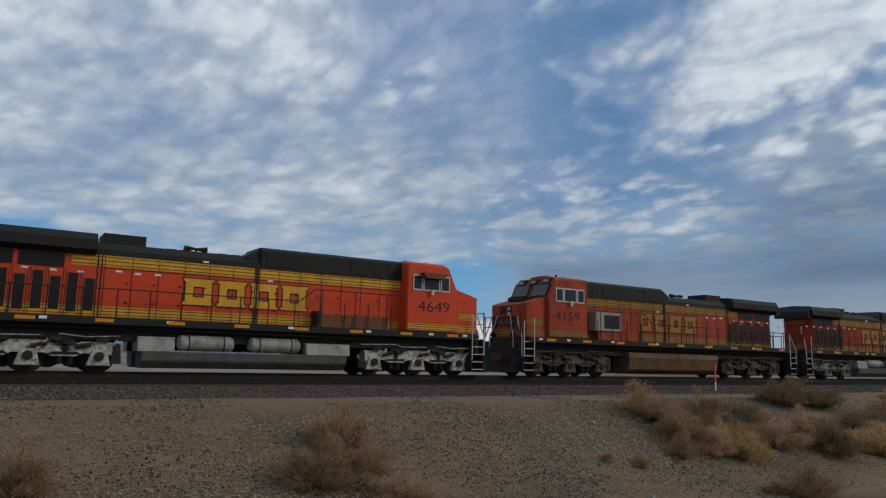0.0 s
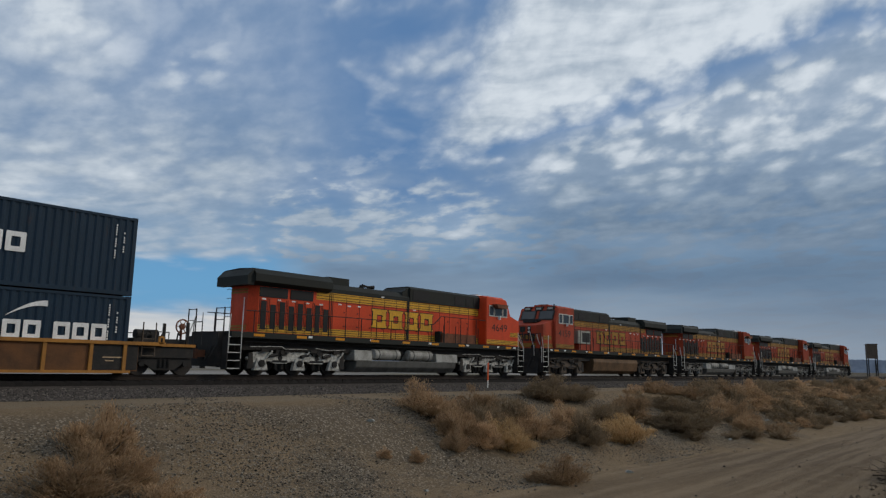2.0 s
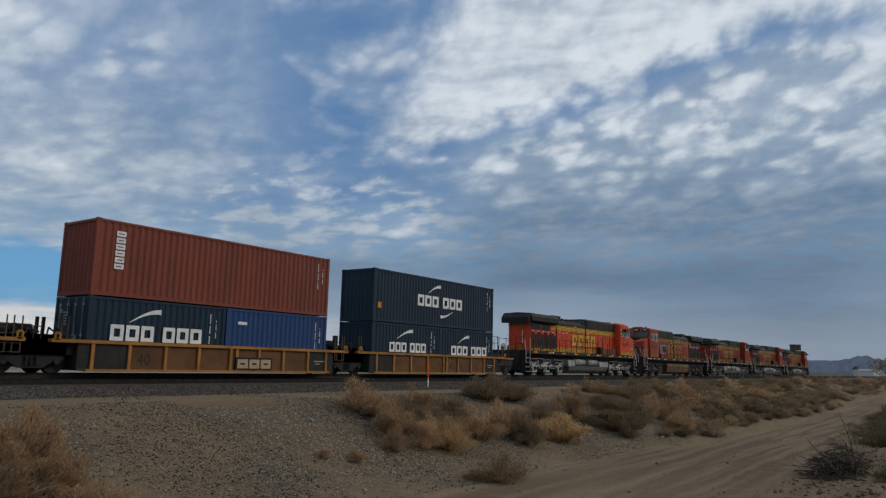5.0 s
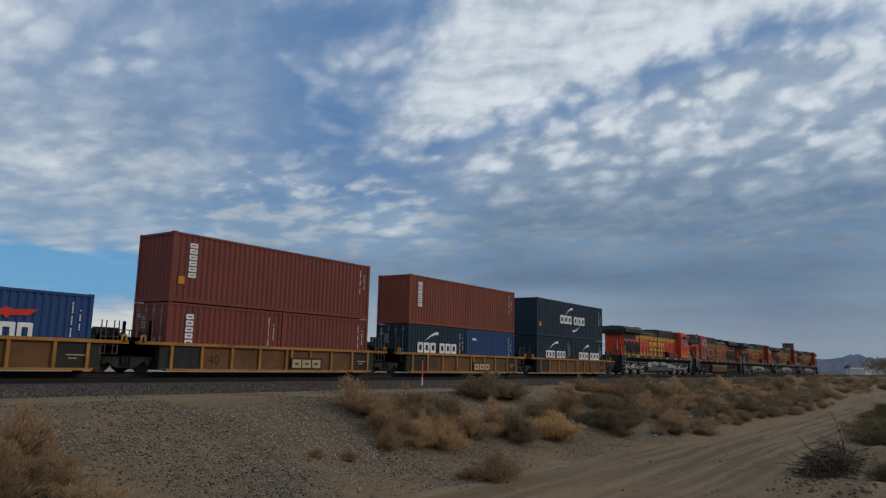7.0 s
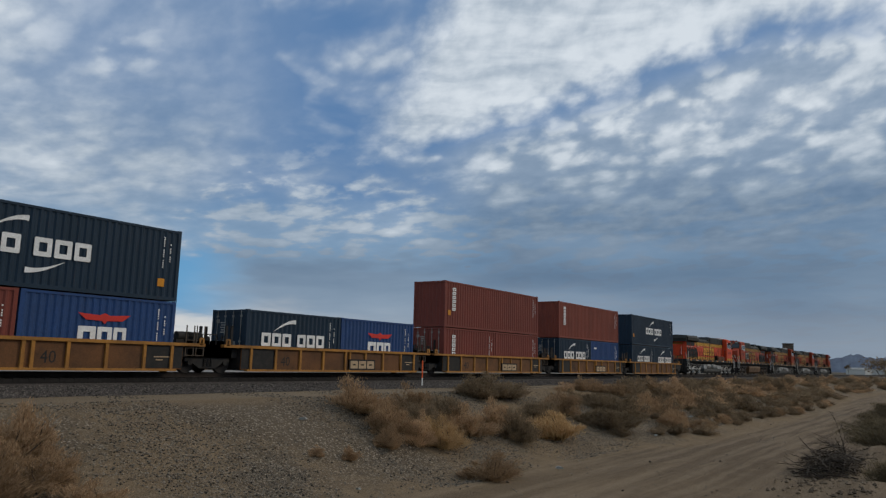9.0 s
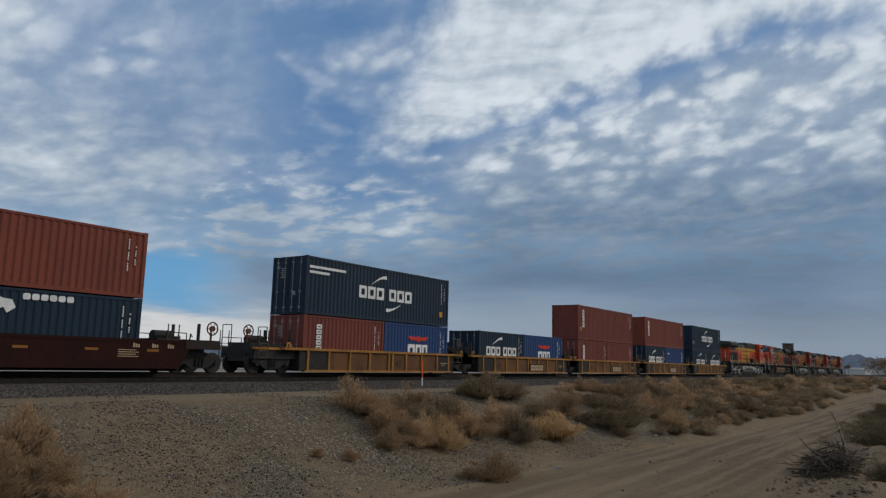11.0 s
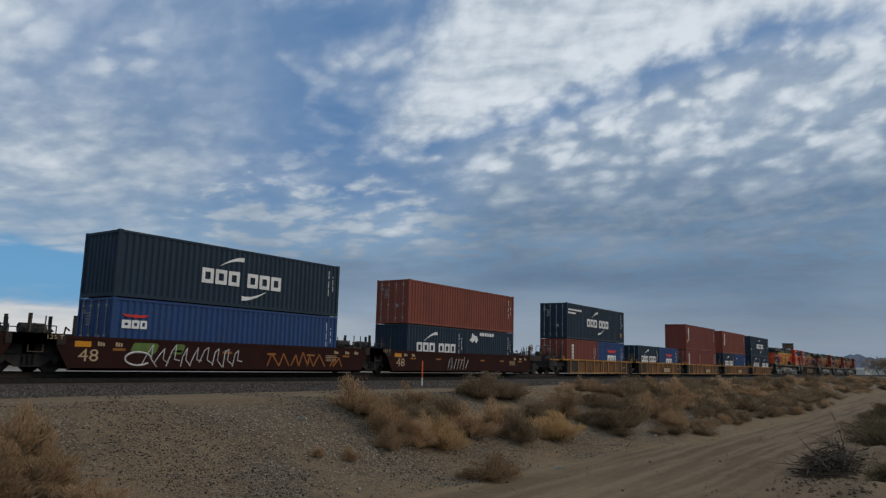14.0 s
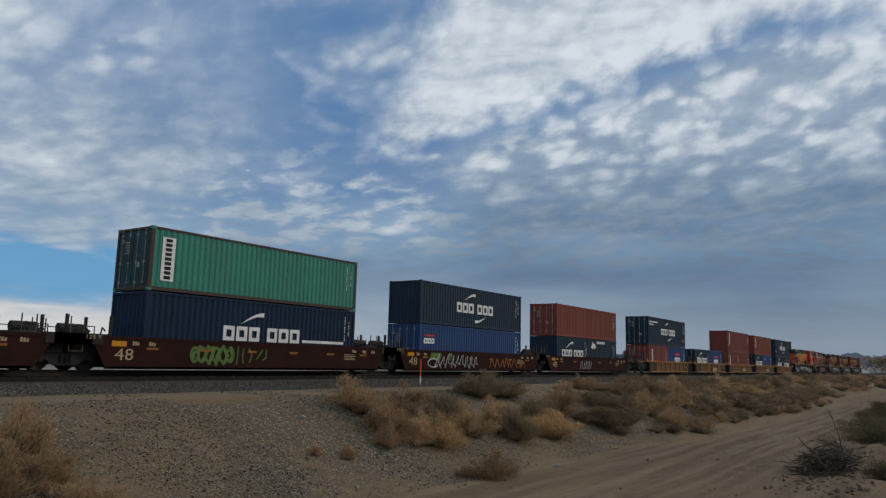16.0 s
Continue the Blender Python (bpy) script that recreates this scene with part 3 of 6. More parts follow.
def wheelset_mesh(r):
    bm = nb()
    for s in (-1, 1):
        a, b = s * 0.70, s * 0.83
        cyl(bm, (0, a, 0), (0, s * 0.735, 0), r + 0.03, 24)
        cyl(bm, (0, s * 0.735, 0), (0, b, 0), r, 24)
        cyl(bm, (0, b, 0), (0, b + s * 0.03, 0), r * 0.35, 12)
    cyl(bm, (0, -0.7, 0), (0, 0.7, 0), 0.09, 8)
    me = bpy.data.meshes.new("wheelset")
    bm.to_mesh(me)
    bm.free()
    me.materials.append(STEEL)
    return me


BIG_WHEEL, CAR_WHEEL = wheelset_mesh(0.53), wheelset_mesh(0.42)


def wheelset(parent, x, mesh, r, way=1):
    ob = new("wheelset", mesh)
    ob.parent = parent
    ob.location = (x, 0, r)
    WHEELS.append((ob, x, r, way))
    return ob


def loco_truck(lo, x, side_mat, way):
    """Three wheelsets and a cast side frame on either side; x is the middle axle."""
    for dx in (-2.03, 0.0, 2.03):
        wheelset(lo, x + dx, BIG_WHEEL, 0.53, way)
    for s in (-1, 1):
        y0, y1 = s * 0.98, s * 1.12
        bm = nb()
        prof = [(-2.75, 0.72), (-2.45, 0.98), (-1.5, 1.0), (-1.2, 0.86), (-0.8, 0.86), (-0.5, 1.02), (0.5, 1.02), (0.8, 0.86), (1.2, 0.86), (1.5, 1.0), (2.45, 0.98), (2.75, 0.72),
                (2.6, 0.55), (1.55, 0.62), (1.35, 0.52), (0.65, 0.52), (0.45, 0.62), (-0.45, 0.62), (-0.65, 0.52), (-1.35, 0.52), (-1.55, 0.62), (-2.6, 0.55)]
        prism(bm, [(x + a, b) for a, b in prof], min(y0, y1), max(y0, y1), "y")
        part("side_frame", bm, side_mat, lo)
        for dx in (-2.03, 0.0, 2.03):
            bm = nb()
            prism(bm, [(x + dx - 0.36, 0.22), (x + dx + 0.36, 0.22), (x + dx + 0.22, 0.74), (x + dx - 0.22, 0.74)], min(s * 0.97, s * 1.18), max(s * 0.97, s * 1.18), "y")
            jb = part("journal_box", bm, side_mat, lo, bevel=0.02)
            bm = nb()
            cyl(bm, (x + dx, s * 1.17, 0.52), (x + dx, s * 1.24, 0.52), 0.15, 14)
            cyl(bm, (x + dx, s * 1.24, 0.52), (x + dx, s * 1.26, 0.52), 0.07, 10)
            part("bearing_cap", bm, BLACK, jb)
        for dx in (-1.05, 1.05):
            for k in (-0.16, 0.16):
                bm = nb()
                cyl(bm, (x + dx + k, s * 1.05, 0.26), (x + dx + k, s * 1.05, 0.56), 0.05, 8)
                for q in range(4):
                    cyl(bm, (x + dx + k, s * 1.05, 0.28 + q * 0.07), (x + dx + k, s * 1.05, 0.31 + q * 0.07), 0.085, 8)
                part("coil_spring", bm, BLACK, lo)
        bm = nb()
        pipe(bm, [(x - 2.4, s * 1.22, 1.1), (x - 0.6, s * 1.22, 1.16), (x + 0.9, s * 1.22, 1.1), (x + 2.5, s * 1.22, 1.12)], 0.03)
        for dx in (-1.9, -0.7, 0.75, 2.1):
            box(bm, x + dx - 0.2, x + dx + 0.16, s * 1.2 - 0.06, s * 1.2 + 0.06, 1.0, 1.16)
        for dx in (-1.5, 0.25, 1.5):
            cyl(bm, (x + dx - 0.2, s * 1.2, 0.82), (x + dx + 0.25, s * 1.2, 0.9), 0.07, 8)
        part("brake_rigging", bm, BLACK, lo)
        bm = nb()
        pipe(bm, [(x - 2.7, s * 1.3, 1.2), (x - 1.1, s * 1.3, 1.24), (x - 0.9, s * 1.3, 1.14), (x + 0.3, s * 1.3, 1.16)], 0.018)
        pipe(bm, [(x + 0.8, s * 1.3, 1.22), (x + 1.6, s * 1.3, 1.14), (x + 2.6, s * 1.3, 1.2)], 0.018)
        part("sand_hose", bm, side_mat, lo)
        # flat dark patches: the shade inside the frame's openings is painted on
        for dx in (-1.02, 1.02):
            bm = nb()
            cyl(bm, (x + dx, s * 1.119, 0.76), (x + dx, s * 1.124, 0.76), 0.12, 12)
            prism(bm, [(x + dx - 0.5, 0.56), (x + dx + 0.5, 0.56), (x + dx + 0.36, 0.66), (x + dx - 0.36, 0.66)], min(s * 1.119, s * 1.124), max(s * 1.119, s * 1.124), "y")
            part("casting_hole", bm, GRILLE, lo)
    bm = nb()
    box(bm, x - 2.6, x + 2.6, -0.66, 0.66, 0.55, 1.1)
    part("truck_bolster", bm, BLACK, lo)
    for dx in (-1.4, -0.62, 0.62, 1.4):
        bm = nb()
        cyl(bm, (x + dx, -0.64, 0.5), (x + dx, 0.64, 0.5), 0.36, 14)
        part("traction_motor", bm, BLACK, lo)
    for s in (-1, 1):
        for dx in (-1.02, 1.02):
            bm = nb()
            box(bm, x + dx - 0.3, x + dx + 0.3, min(s * 1.0, s * 1.2), max(s * 1.0, s * 1.2), 0.88, 1.12)
            cyl(bm, (x + dx, s * 1.2, 1.0), (x + dx, s * 1.27, 1.0), 0.1, 10)
            part("brake_cylinder", bm, BLACK, lo, bevel=0.02)
        for dx in (-2.55, 2.55):
            bm = nb()
            prism(bm, [(x + dx - 0.16, 0.3), (x + dx + 0.16, 0.3), (x + dx + 0.1, 0.95), (x + dx - 0.1, 0.95)], min(s * 0.92, s * 1.14), max(s * 0.92, s * 1.14), "y")
            part("sand_bracket", bm, BLACK, lo)
        for dx in (-2.03, 0.0, 2.03):
            bm = nb()
            cyl(bm, (x + dx + 0.12, s * 1.2, 0.62), (x + dx + 0.52, s * 1.2, 1.05), 0.045, 8)
            part("damper", bm, side_mat, lo)


def stripe_set(lo, x0, x1, z0, z1, y, s, lines=3, dull=False):
    """A yellow band with dark pin lines on one side."""
    bm = nb()
    box(bm, x0, x1, min(y, y + s * 0.005), max(y, y + s * 0.005), z0, z1)
    band = part("stripe", bm, YELLOW_OLD if dull else YELLOW, lo)
    for i in range(lines):
        z = z0 + (z1 - z0) * (i + 0.5) / lines
        bm = nb()
        box(bm, x0, x1, min(y + s * 0.004, y + s * 0.008), max(y + s * 0.004, y + s * 0.008), z - 0.013, z + 0.013)
        part("pin_line", bm, BLACK, band)


def locomotive(u, number, worn=False, turned=False, label="", dull=False, r=0.0):
    """r: how much shorter the rear end is than usual."""
    lo = thing("diesel_locomotive", label, "locomotive", "locomotives of the train", u, 0, turned)
    paint = ORANGE_OLD if worn else (ORANGE_DULL if dull else ORANGE)
    way = -1 if turned else 1
    # frame and walkway
    bm = nb()
    box(bm, 0.85 + r, 21.45, -1.5, 1.5, 1.56, 1.80)
    part("frame_sill", bm, DARK, lo, bevel=0.02)
    bm = nb()
    box(bm, 0.95 + r, 21.25, -1.05, 1.05, 1.06, 1.56)
    part("underframe", bm, BLACK, lo)
    # long hood
    bm = nb()
    prism(bm, [(2.1 + r, -0.62), (2.42 + r, -0.95), (17.9, -0.95), (17.9, 0.95), (2.42 + r, 0.95), (2.1 + r, 0.62)], 1.80, 4.0, "z")
    hood = part("hood", bm, paint, lo)
    for z in (1.93, 2.05, 3.5, 3.62):
        bm = nb()
        box(bm, 2.085 + r, 2.1 + r, -0.62, 0.62, z, z + 0.07)
        part("end_stripe", bm, YELLOW_OLD, hood)
    bm = nb()
    pipe(bm, [(2.05 + r, -0.45, 2.3), (2.05 + r, -0.45, 3.3)], 0.02)
    part("end_grab_iron", bm, WHITE, hood)
    for z in (2.5, 2.9, 3.3, 3.7):
        bm = nb()
        pipe(bm, [(2.1 + r, 0.55, z), (2.0 + r, 0.55, z), (2.0 + r, 0.8, z)], 0.014)
        part("end_grab_iron", bm, BLACK, hood)
    for s in (-1, 1):
        y = s * 0.952
        stripe_set(lo, 2.44 + r, 17.85, 1.84, 2.16, y, s, dull=worn or dull)
        stripe_set(lo, 5.6, 17.85, 3.48, 3.86, y, s, dull=worn or dull)
        stripe_set(lo, 2.44 + r, 2.6 + r, 3.42, 3.75, y, s, dull=worn or dull)
        # radiator compartment slots and upper screens
        for i in range(8 if r == 0 else 7):
            x = 2.55 + r + i * 0.5
            bm = nb()
            box(bm, x, x + 0.29, min(y, y + s * 0.02), max(y, y + s * 0.02), 2.0 if i % 3 else 1.95, 3.05 if i % 2 else 3.2)
            slot = part("air_slot", bm, GRILLE, lo)
            bm = nb()
            for a in (x - 0.07, x + 0.35):
                box(bm, a, a + 0.02, min(y, y + s * 0.014), max(y, y + s * 0.014), 1.84, 3.3)
            part("slot_frame", bm, BLACK, slot)
        for a, b in ((2.45 + r, 3.95 + r * 0.6), (4.1 + r * 0.6, 5.4 + r * 0.3)):
            bm = nb()
            prism(bm, [(a, 3.36), (b, 3.36), (b, 3.8), (a, 3.8)], min(y, y + s * 0.03), max(y, y + s * 0.03), "y")
            part("radiator_screen", bm, GRILLE, lo)
        # hood door seams and latches
        bm = nb()
        for i in range(13):
            x = 6.6 + i * 0.86
            box(bm, x, x + 0.02, min(y, y + s * 0.012), max(y, y + s * 0.012), 1.84, 3.86)
        box(bm, 6.6, 17.8, min(y, y + s * 0.012), max(y, y + s * 0.012), 3.43, 3.45)
        for x in (6.38, 6.5, 11.70, 11.86):
            box(bm, x, x + 0.035, min(y, y + s * 0.02), max(y, y + s * 0.02), 1.84, 3.86)
        part("door_seam", bm, BLACK, lo)
        bm = nb()
        box(bm, 11.765, 11.83, min(y, y + s * 0.03), max(y, y + s * 0.03), 1.84, 3.9)
        part("filler_pipe", bm, DARK, lo)
        for i in range(12):
            x = 6.6 + i * 0.86
            for z in (2.3, 2.95):
                bm = nb()
                box(bm, x + 0.7, x + 0.78, min(y, y + s * 0.02), max(y, y + s * 0.02), z, z + 0.05)
                part("door_latch", bm, BLACK, lo)
        for x, z in ((6.95, 3.32), (7.55, 3.28), (8.2, 3.3), (2.6, 3.24), (3.4, 3.24), (4.2, 3.24), (5.0, 3.22), (5.8, 3.22), (9.8, 3.9), (12.2, 3.4)):
            bm = nb()
            box(bm, x, x + 0.2, min(y, y + s * 0.014), max(y, y + s * 0.014), z, z + 0.06)
            part("decal", bm, WHITE, lo)
        # trade name as four outlined yellow frames with feet
        for i in range(4):
            x = 9.12 + i * 1.19
            bm = nb()
            ring(bm, x + 0.09, x + 1.08, 2.34, 3.34, 0.0, 0.05, 0.36)
            for za in (2.34, 3.16):
                box(bm, x + 0.02, x + 1.15, -0.005, 0.0, za, za + 0.18)
            outline = part("name_outline", shift(bm, 0, s * 0.955 + (0.006 if s > 0 else 0.0)), BLACK, lo)
            bm = nb()
            ring(bm, x + 0.13, x + 1.04, 2.38, 3.30, 0.0, 0.05, 0.30)
            for za in (2.38, 3.20):
                box(bm, x + 0.06, x + 1.11, -0.007, 0.0, za, za + 0.10)
            part("name_block", shift(bm, 0, s * 0.964 + (0.006 if s > 0 else 0.0)), YELLOW_OLD if worn or dull else YELLOW, outline)
    # dark roof line with a chamfered edge
    bm = nb()
    prism(bm, [(-0.965, 3.86), (0.965, 3.86), (0.965, 4.05), (0.72, 4.3), (-0.72, 4.3), (-0.965, 4.05)], 2.45 + r, 12.0, "x")
    part("hood_roof", bm, DARK, lo)
    bm = nb()
    prism(bm, [(-1.0, 3.88), (1.0, 3.88), (1.0, 4.56), (0.8, 4.68), (-0.8, 4.68), (-1.0, 4.56)], 11.9, 17.95, "x")
    prism(bm, [(11.4, 4.0), (11.95, 4.0), (11.95, 4.66), (11.4, 4.34)], -0.9, 0.9, "y")
    part("engine_roof", bm, DARK, lo)
    for s in (-1, 1):
        for a, b in ((12.1, 13.4), (15.6, 16.4), (16.6, 17.1), (17.3, 17.8)):
            bm = nb()
            box(bm, a, b, min(s * 1.0, s * 1.02), max(s * 1.0, s * 1.02), 3.98, 4.46)
            part("intake_screen", bm, GRILLE, lo)
    # overhanging radiator wing
    bm = nb()
    for s in (-1, 1):
        prism(bm, [(s * 0.0, 3.82), (s * 0.95, 3.82), (s * 1.28, 3.98), (s * 1.28, 4.30), (s * 1.05, 4.54), (s * 0.0, 4.60)], 2.0 + r, 6.3, "x")
    prism(bm, [(1.68 + r, 3.8), (1.68 + r, 4.2), (2.02 + r, 4.54), (2.02 + r, 3.8)], -1.15, 1.15, "y")
    part("radiator_wing", bm, DARK, lo)
    for x in (8.6, 9.1, 10.4, 10.9, 12.6, 13.8, 15.0, 16.2):
        bm = nb()
        z = 4.28 if x < 11.5 else 4.66
        box(bm, x, x + 0.34, -0.55, 0.55, z, z + 0.06)
        part("roof_hatch", bm, DARK, lo, bevel=0.015)
    bm = nb()
    box(bm, 6.55, 7.9, -0.6, 0.6, 4.2, 4.66)
    part("exhaust_housing", bm, DARK, lo, bevel=0.05)
    # horn
    bm = nb()
    cyl(bm, (9.75, 0, 4.28), (9.75, 0, 4.48), 0.05, 8)
    for a, b in ((9.75, 10.15), (9.75, 9.35)):
        cyl(bm, (a, 0.0, 4.5), (b, 0, 4.5), 0.035, 8, 0.10)
        cyl(bm, (a, 0.14, 4.5), (b, 0.14, 4.48), 0.03, 8, 0.09)
    part("air_horn", bm, BLACK, lo)
    # cab with a raked front
    bm = nb()
    prism(bm, [(17.9, 1.80), (20.35, 1.80), (20.35, 3.62), (19.95, 4.48), (19.85, 4.56), (17.9, 4.62)], -1.52, 1.52, "y")
    cab = part("cab", bm, paint, lo, bevel=0.05)
    bm = nb()
    prism(bm, [(-1.45, 4.5), (1.45, 4.5), (1.2, 4.68), (-1.2, 4.68)], 17.95, 19.85, "x")
    part("cab_roof", bm, paint, cab)
    for s in (-1, 1):
        y = s * 1.524
        for a, b in ((18.2, 18.55), (18.7, 19.4), (19.55, 19.9)):
            bm = nb()
            box(bm, a - 0.05, b + 0.05, min(y, y + s * 0.03), max(y, y + s * 0.03), 3.48, 4.14)
            fr = part("window_frame", bm, PALE_FRAME, cab)
            bm = nb()
            box(bm, a, b, min(y + s * 0.031, y + s * 0.036), max(y + s * 0.031, y + s * 0.036), 3.54, 4.08)
            part("window_pane", bm, GLASS, fr)
        if not worn:
            bm = nb()
            prism(bm, [(18.45, 4.2), (19.65, 4.2), (19.5, 3.98), (18.6, 3.98)], min(y, y + s * 0.35), max(y, y + s * 0.35), "y")
            part("sun_visor", bm, RUST, cab)
        bm = nb()
        box(bm, 19.02, 19.08, min(y + s * 0.05, y + s * 0.17), max(y + s * 0.05, y + s * 0.17), 3.32, 3.54)
        part("mirror", bm, WHITE, cab)
        stripe_set(lo, 17.95, 20.3, 1.86, 2.12, y, s, dull=worn or dull)
        stripe_set(lo, 20.42, 21.5, 1.86, 2.12, s * 1.325, s, dull=worn or dull)
        stripe_set(lo, 20.55, 21.5, 2.36, 2.62, s * 1.325, s, dull=worn or dull)
        if number:
            bm = shift(text_mesh(number, 0.44, 1.55), -0.775)
            if s > 0:
                bm = shift(bm, turn=180)
            bm = shift(bm, 19.2, s * 1.527, 2.62)
            part("road_number", bm, BLACK, cab, "dark painted number")
    # roof unit; its white also carries the glare on the cab roof
    bm = nb()
    box(bm, 18.15, 19.75, -0.55, 0.55, 4.67, 4.78)
    part("roof_cooler", bm, WHITE if not worn else paint, cab, bevel=0.03)
    for x in (18.35, 19.45):
        bm = nb()
        box(bm, x, x + 0.12, -0.42, 0.42, 4.775, 4.83)
        part("roof_fitting", bm, TANK_GREY, cab, bevel=0.02)
    # number boards over the windscreen
    for y0, y1 in ((-1.2, -0.62), (-0.3, 0.3), (0.62, 1.2)):
        bm = nb()
        prism(bm, [(19.72, 4.42), (20.05, 4.36), (19.98, 4.62), (19.72, 4.66)], y0, y1, "y")
        nbd = part("number_board", bm, BLACK, cab, bevel=0.01)
        bm = nb()
        prism(bm, [(20.052, 4.44), (20.062, 4.44), (20.024, 4.57), (20.014, 4.57)], y0 + 0.1, y1 - 0.1, "y")
        part("board_face", bm, GREY_BOX, nbd)
    bm = nb()
    cyl(bm, (19.2, 0.7, 4.66), (19.2, 0.7, 4.86), 0.05, 8)
    part("antenna", bm, BLACK, cab)
    # windscreen on the raked face
    for a, b in ((-1.3, -0.12), (0.12, 1.3)):
        bm = nb()
        prism(bm, [(20.255, 3.70), (20.345, 3.72), (20.08, 4.36), (19.99, 4.34)], a, b, "y")
        surround = part("windscreen_frame", bm, BLACK, cab)
        bm = nb()
        prism(bm, [(20.30, 3.78), (20.335, 3.79), (20.11, 4.32), (20.075, 4.31)], a + 0.07, b - 0.07, "y")
        part("windscreen", bm, GLASS, surround)
    # nose, narrowing forward and sloping down
    bm = nb()
    lo_pts = [(20.35, -1.32), (21.52, -1.32), (21.78, -0.95), (21.78, 0.95), (21.52, 1.32), (20.35, 1.32)]
    bot = [bm.verts.new((x, y, 1.80)) for x, y in lo_pts]
    top = [bm.verts.new((x, y, 3.68 - (x - 20.35) * 0.28)) for x, y in lo_pts]
    bm.faces.new(bot[::-1]), bm.faces.new(top)
    for i in range(6):
        bm.faces.new((bot[i], bot[(i + 1) % 6], top[(i + 1) % 6], top[i]))
    nose = part("nose", bm, paint, lo, bevel=0.03)
    bm = nb()
    box(bm, 21.78, 21.81, 0.28, 0.52, 2.72, 3.22)
    lamp = part("headlight_panel", bm, BLACK, nose)
    bm = nb()
    for z in (2.85, 3.09):
        cyl(bm, (21.80, 0.4, z), (21.84, 0.4, z), 0.085, 12)
    part("headlight", bm, PALE_FRAME, lamp)
    bm = nb()
    box(bm, 21.78, 21.80, -0.32, 0.08, 2.86, 3.2)
    part("door_window", bm, BLACK, nose)
    for z0, z1 in ((1.86, 2.12), (2.40, 2.62)):
        bm = nb()
        box(bm, 21.781, 21.787, -0.94, 0.94, z0, z1)
        band = part("nose_stripe", bm, YELLOW_OLD if worn or dull else YELLOW, nose)
        for k in (0.25, 0.75):
            bm = nb()
            z = z0 + (z1 - z0) * k
            box(bm, 21.787, 21.791, -0.94, 0.94, z - 0.015, z + 0.015)
            part("pin_line", bm, BLACK, band)
    for i in range(4):
        bm = nb()
        ring(bm, -0.86 + i * 0.44, -0.48 + i * 0.44, 2.26, 2.74, 0.0, 0.05, 0.28)
        bmesh.ops.transform(bm, matrix=Matrix.Translation((21.792, 0, 0)) @ Matrix.Rotation(radians(90), 4, "Z"), verts=bm.verts)
        part("emblem_block", bm, BLACK, nose)
    for y in (-0.75, 0.75):
        bm = nb()
        cyl(bm, (21.5, y, 1.9), (21.96, y, 1.9), 0.11, 12)
        part("ditch_light", bm, BLACK, nose)
    for q in (-1, 1):
        bm = nb()
        pipe(bm, [(21.86, q * 1.42, 0.9), (21.86, q * 1.42, 1.75), (21.80, q * 1.05, 2.45), (21.80, q * 0.98, 2.75)], 0.024)
        pipe(bm, [(21.96, q * 0.9, 1.3), (21.96, q * 0.9, 1.8), (21.86, q * 0.62, 2.4), (21.82, q * 0.5, 2.8)], 0.024)
        part("nose_handrail", bm, PALE_FRAME, nose)
    bm = nb()
    prism(bm, [(21.9, 0.2), (22.18, 0.16), (21.98, 0.95), (21.9, 0.95)], -1.2, 1.2, "y")
    part("snow_plough", bm, BLACK, lo)
    bm = nb()
    box(bm, 20.5, 21.2, -0.5, 0.5, 3.5, 3.68)
    box(bm, 20.9, 21.0, -0.6, 0.6, 3.55, 3.74)
    part("nose_fitting", bm, BLACK, nose)
    # equipment bulge behind the cab
    for s in (-1, 1):
        bm = nb()
        box(bm, 14.1, 17.1, min(s * 0.95, s * 1.4), max(s * 0.95, s * 1.4), 1.8, 2.3)
        part("battery_box", bm, RUST if not worn else paint, lo, bevel=0.03)
        bm = nb()
        box(bm, 15.55, 17.3, min(s * 0.95, s * 1.47), max(s * 0.95, s * 1.47), 2.25, 3.15) if worn else box(bm, 14.0, 14.25, min(s * 0.95, s * 1.3), max(s * 0.95, s * 1.3), 1.8, 2.4)
        part("side_cabinet", bm, GREY_BOX if worn else DARK, lo, bevel=0.02)
        if worn:
            bm = nb()
            box(bm, 15.7, 16.75, min(s * 1.47, s * 1.48), max(s * 1.47, s * 1.48), 2.36, 3.02)
            part("cabinet_grille", bm, GRILLE, lo)
    # handrails
    for s in (-1, 1):
        y = s * 1.47
        for i in range(16):
            x = 1.9 + r + i * (1.02 - r / 15)
            bm = nb()
            cyl(bm, (x, y, 1.78), (x, y, 2.72), 0.022, 6)
            part("stanchion", bm, BLACK, lo)
        bm = nb()
        pipe(bm, [(1.5 + r, y, 2.68), (7.0, y, 2.72), (13.3, y, 2.72), (13.9, y, 3.2), (17.85, y, 3.2)], 0.022)
        part("handrail", bm, BLACK, lo)
        for x in (14.2, 15.6, 17.0):
            bm = nb()
            cyl(bm, (x, y, 1.78), (x, y, 3.2), 0.022, 6)
            part("stanchion", bm, BLACK, lo)
        # reflectors on the sill
        for i in range(9):
            x = 1.9 + r + i * (2.25 - r / 8)
            bm = nb()
            box(bm, x, x + 0.55, min(s * 1.5, s * 1.508), max(s * 1.5, s * 1.508), 1.63, 1.74)
            part("reflector", bm, REFLECT, lo)
        for x in (4.8, 8.6, 12.9, 16.1, 19.0, 20.7):
            bm = nb()
            box(bm, x, x + 0.22, min(s * 1.5, s * 1.507), max(s * 1.5, s * 1.507), 1.66, 1.75)
            part("sill_label", bm, WHITE, lo)
        # corner steps
        for x0, x1 in ((0.72 + r, 1.32 + r), (21.2, 21.8)):
            for i in range(5):
                bm = nb()
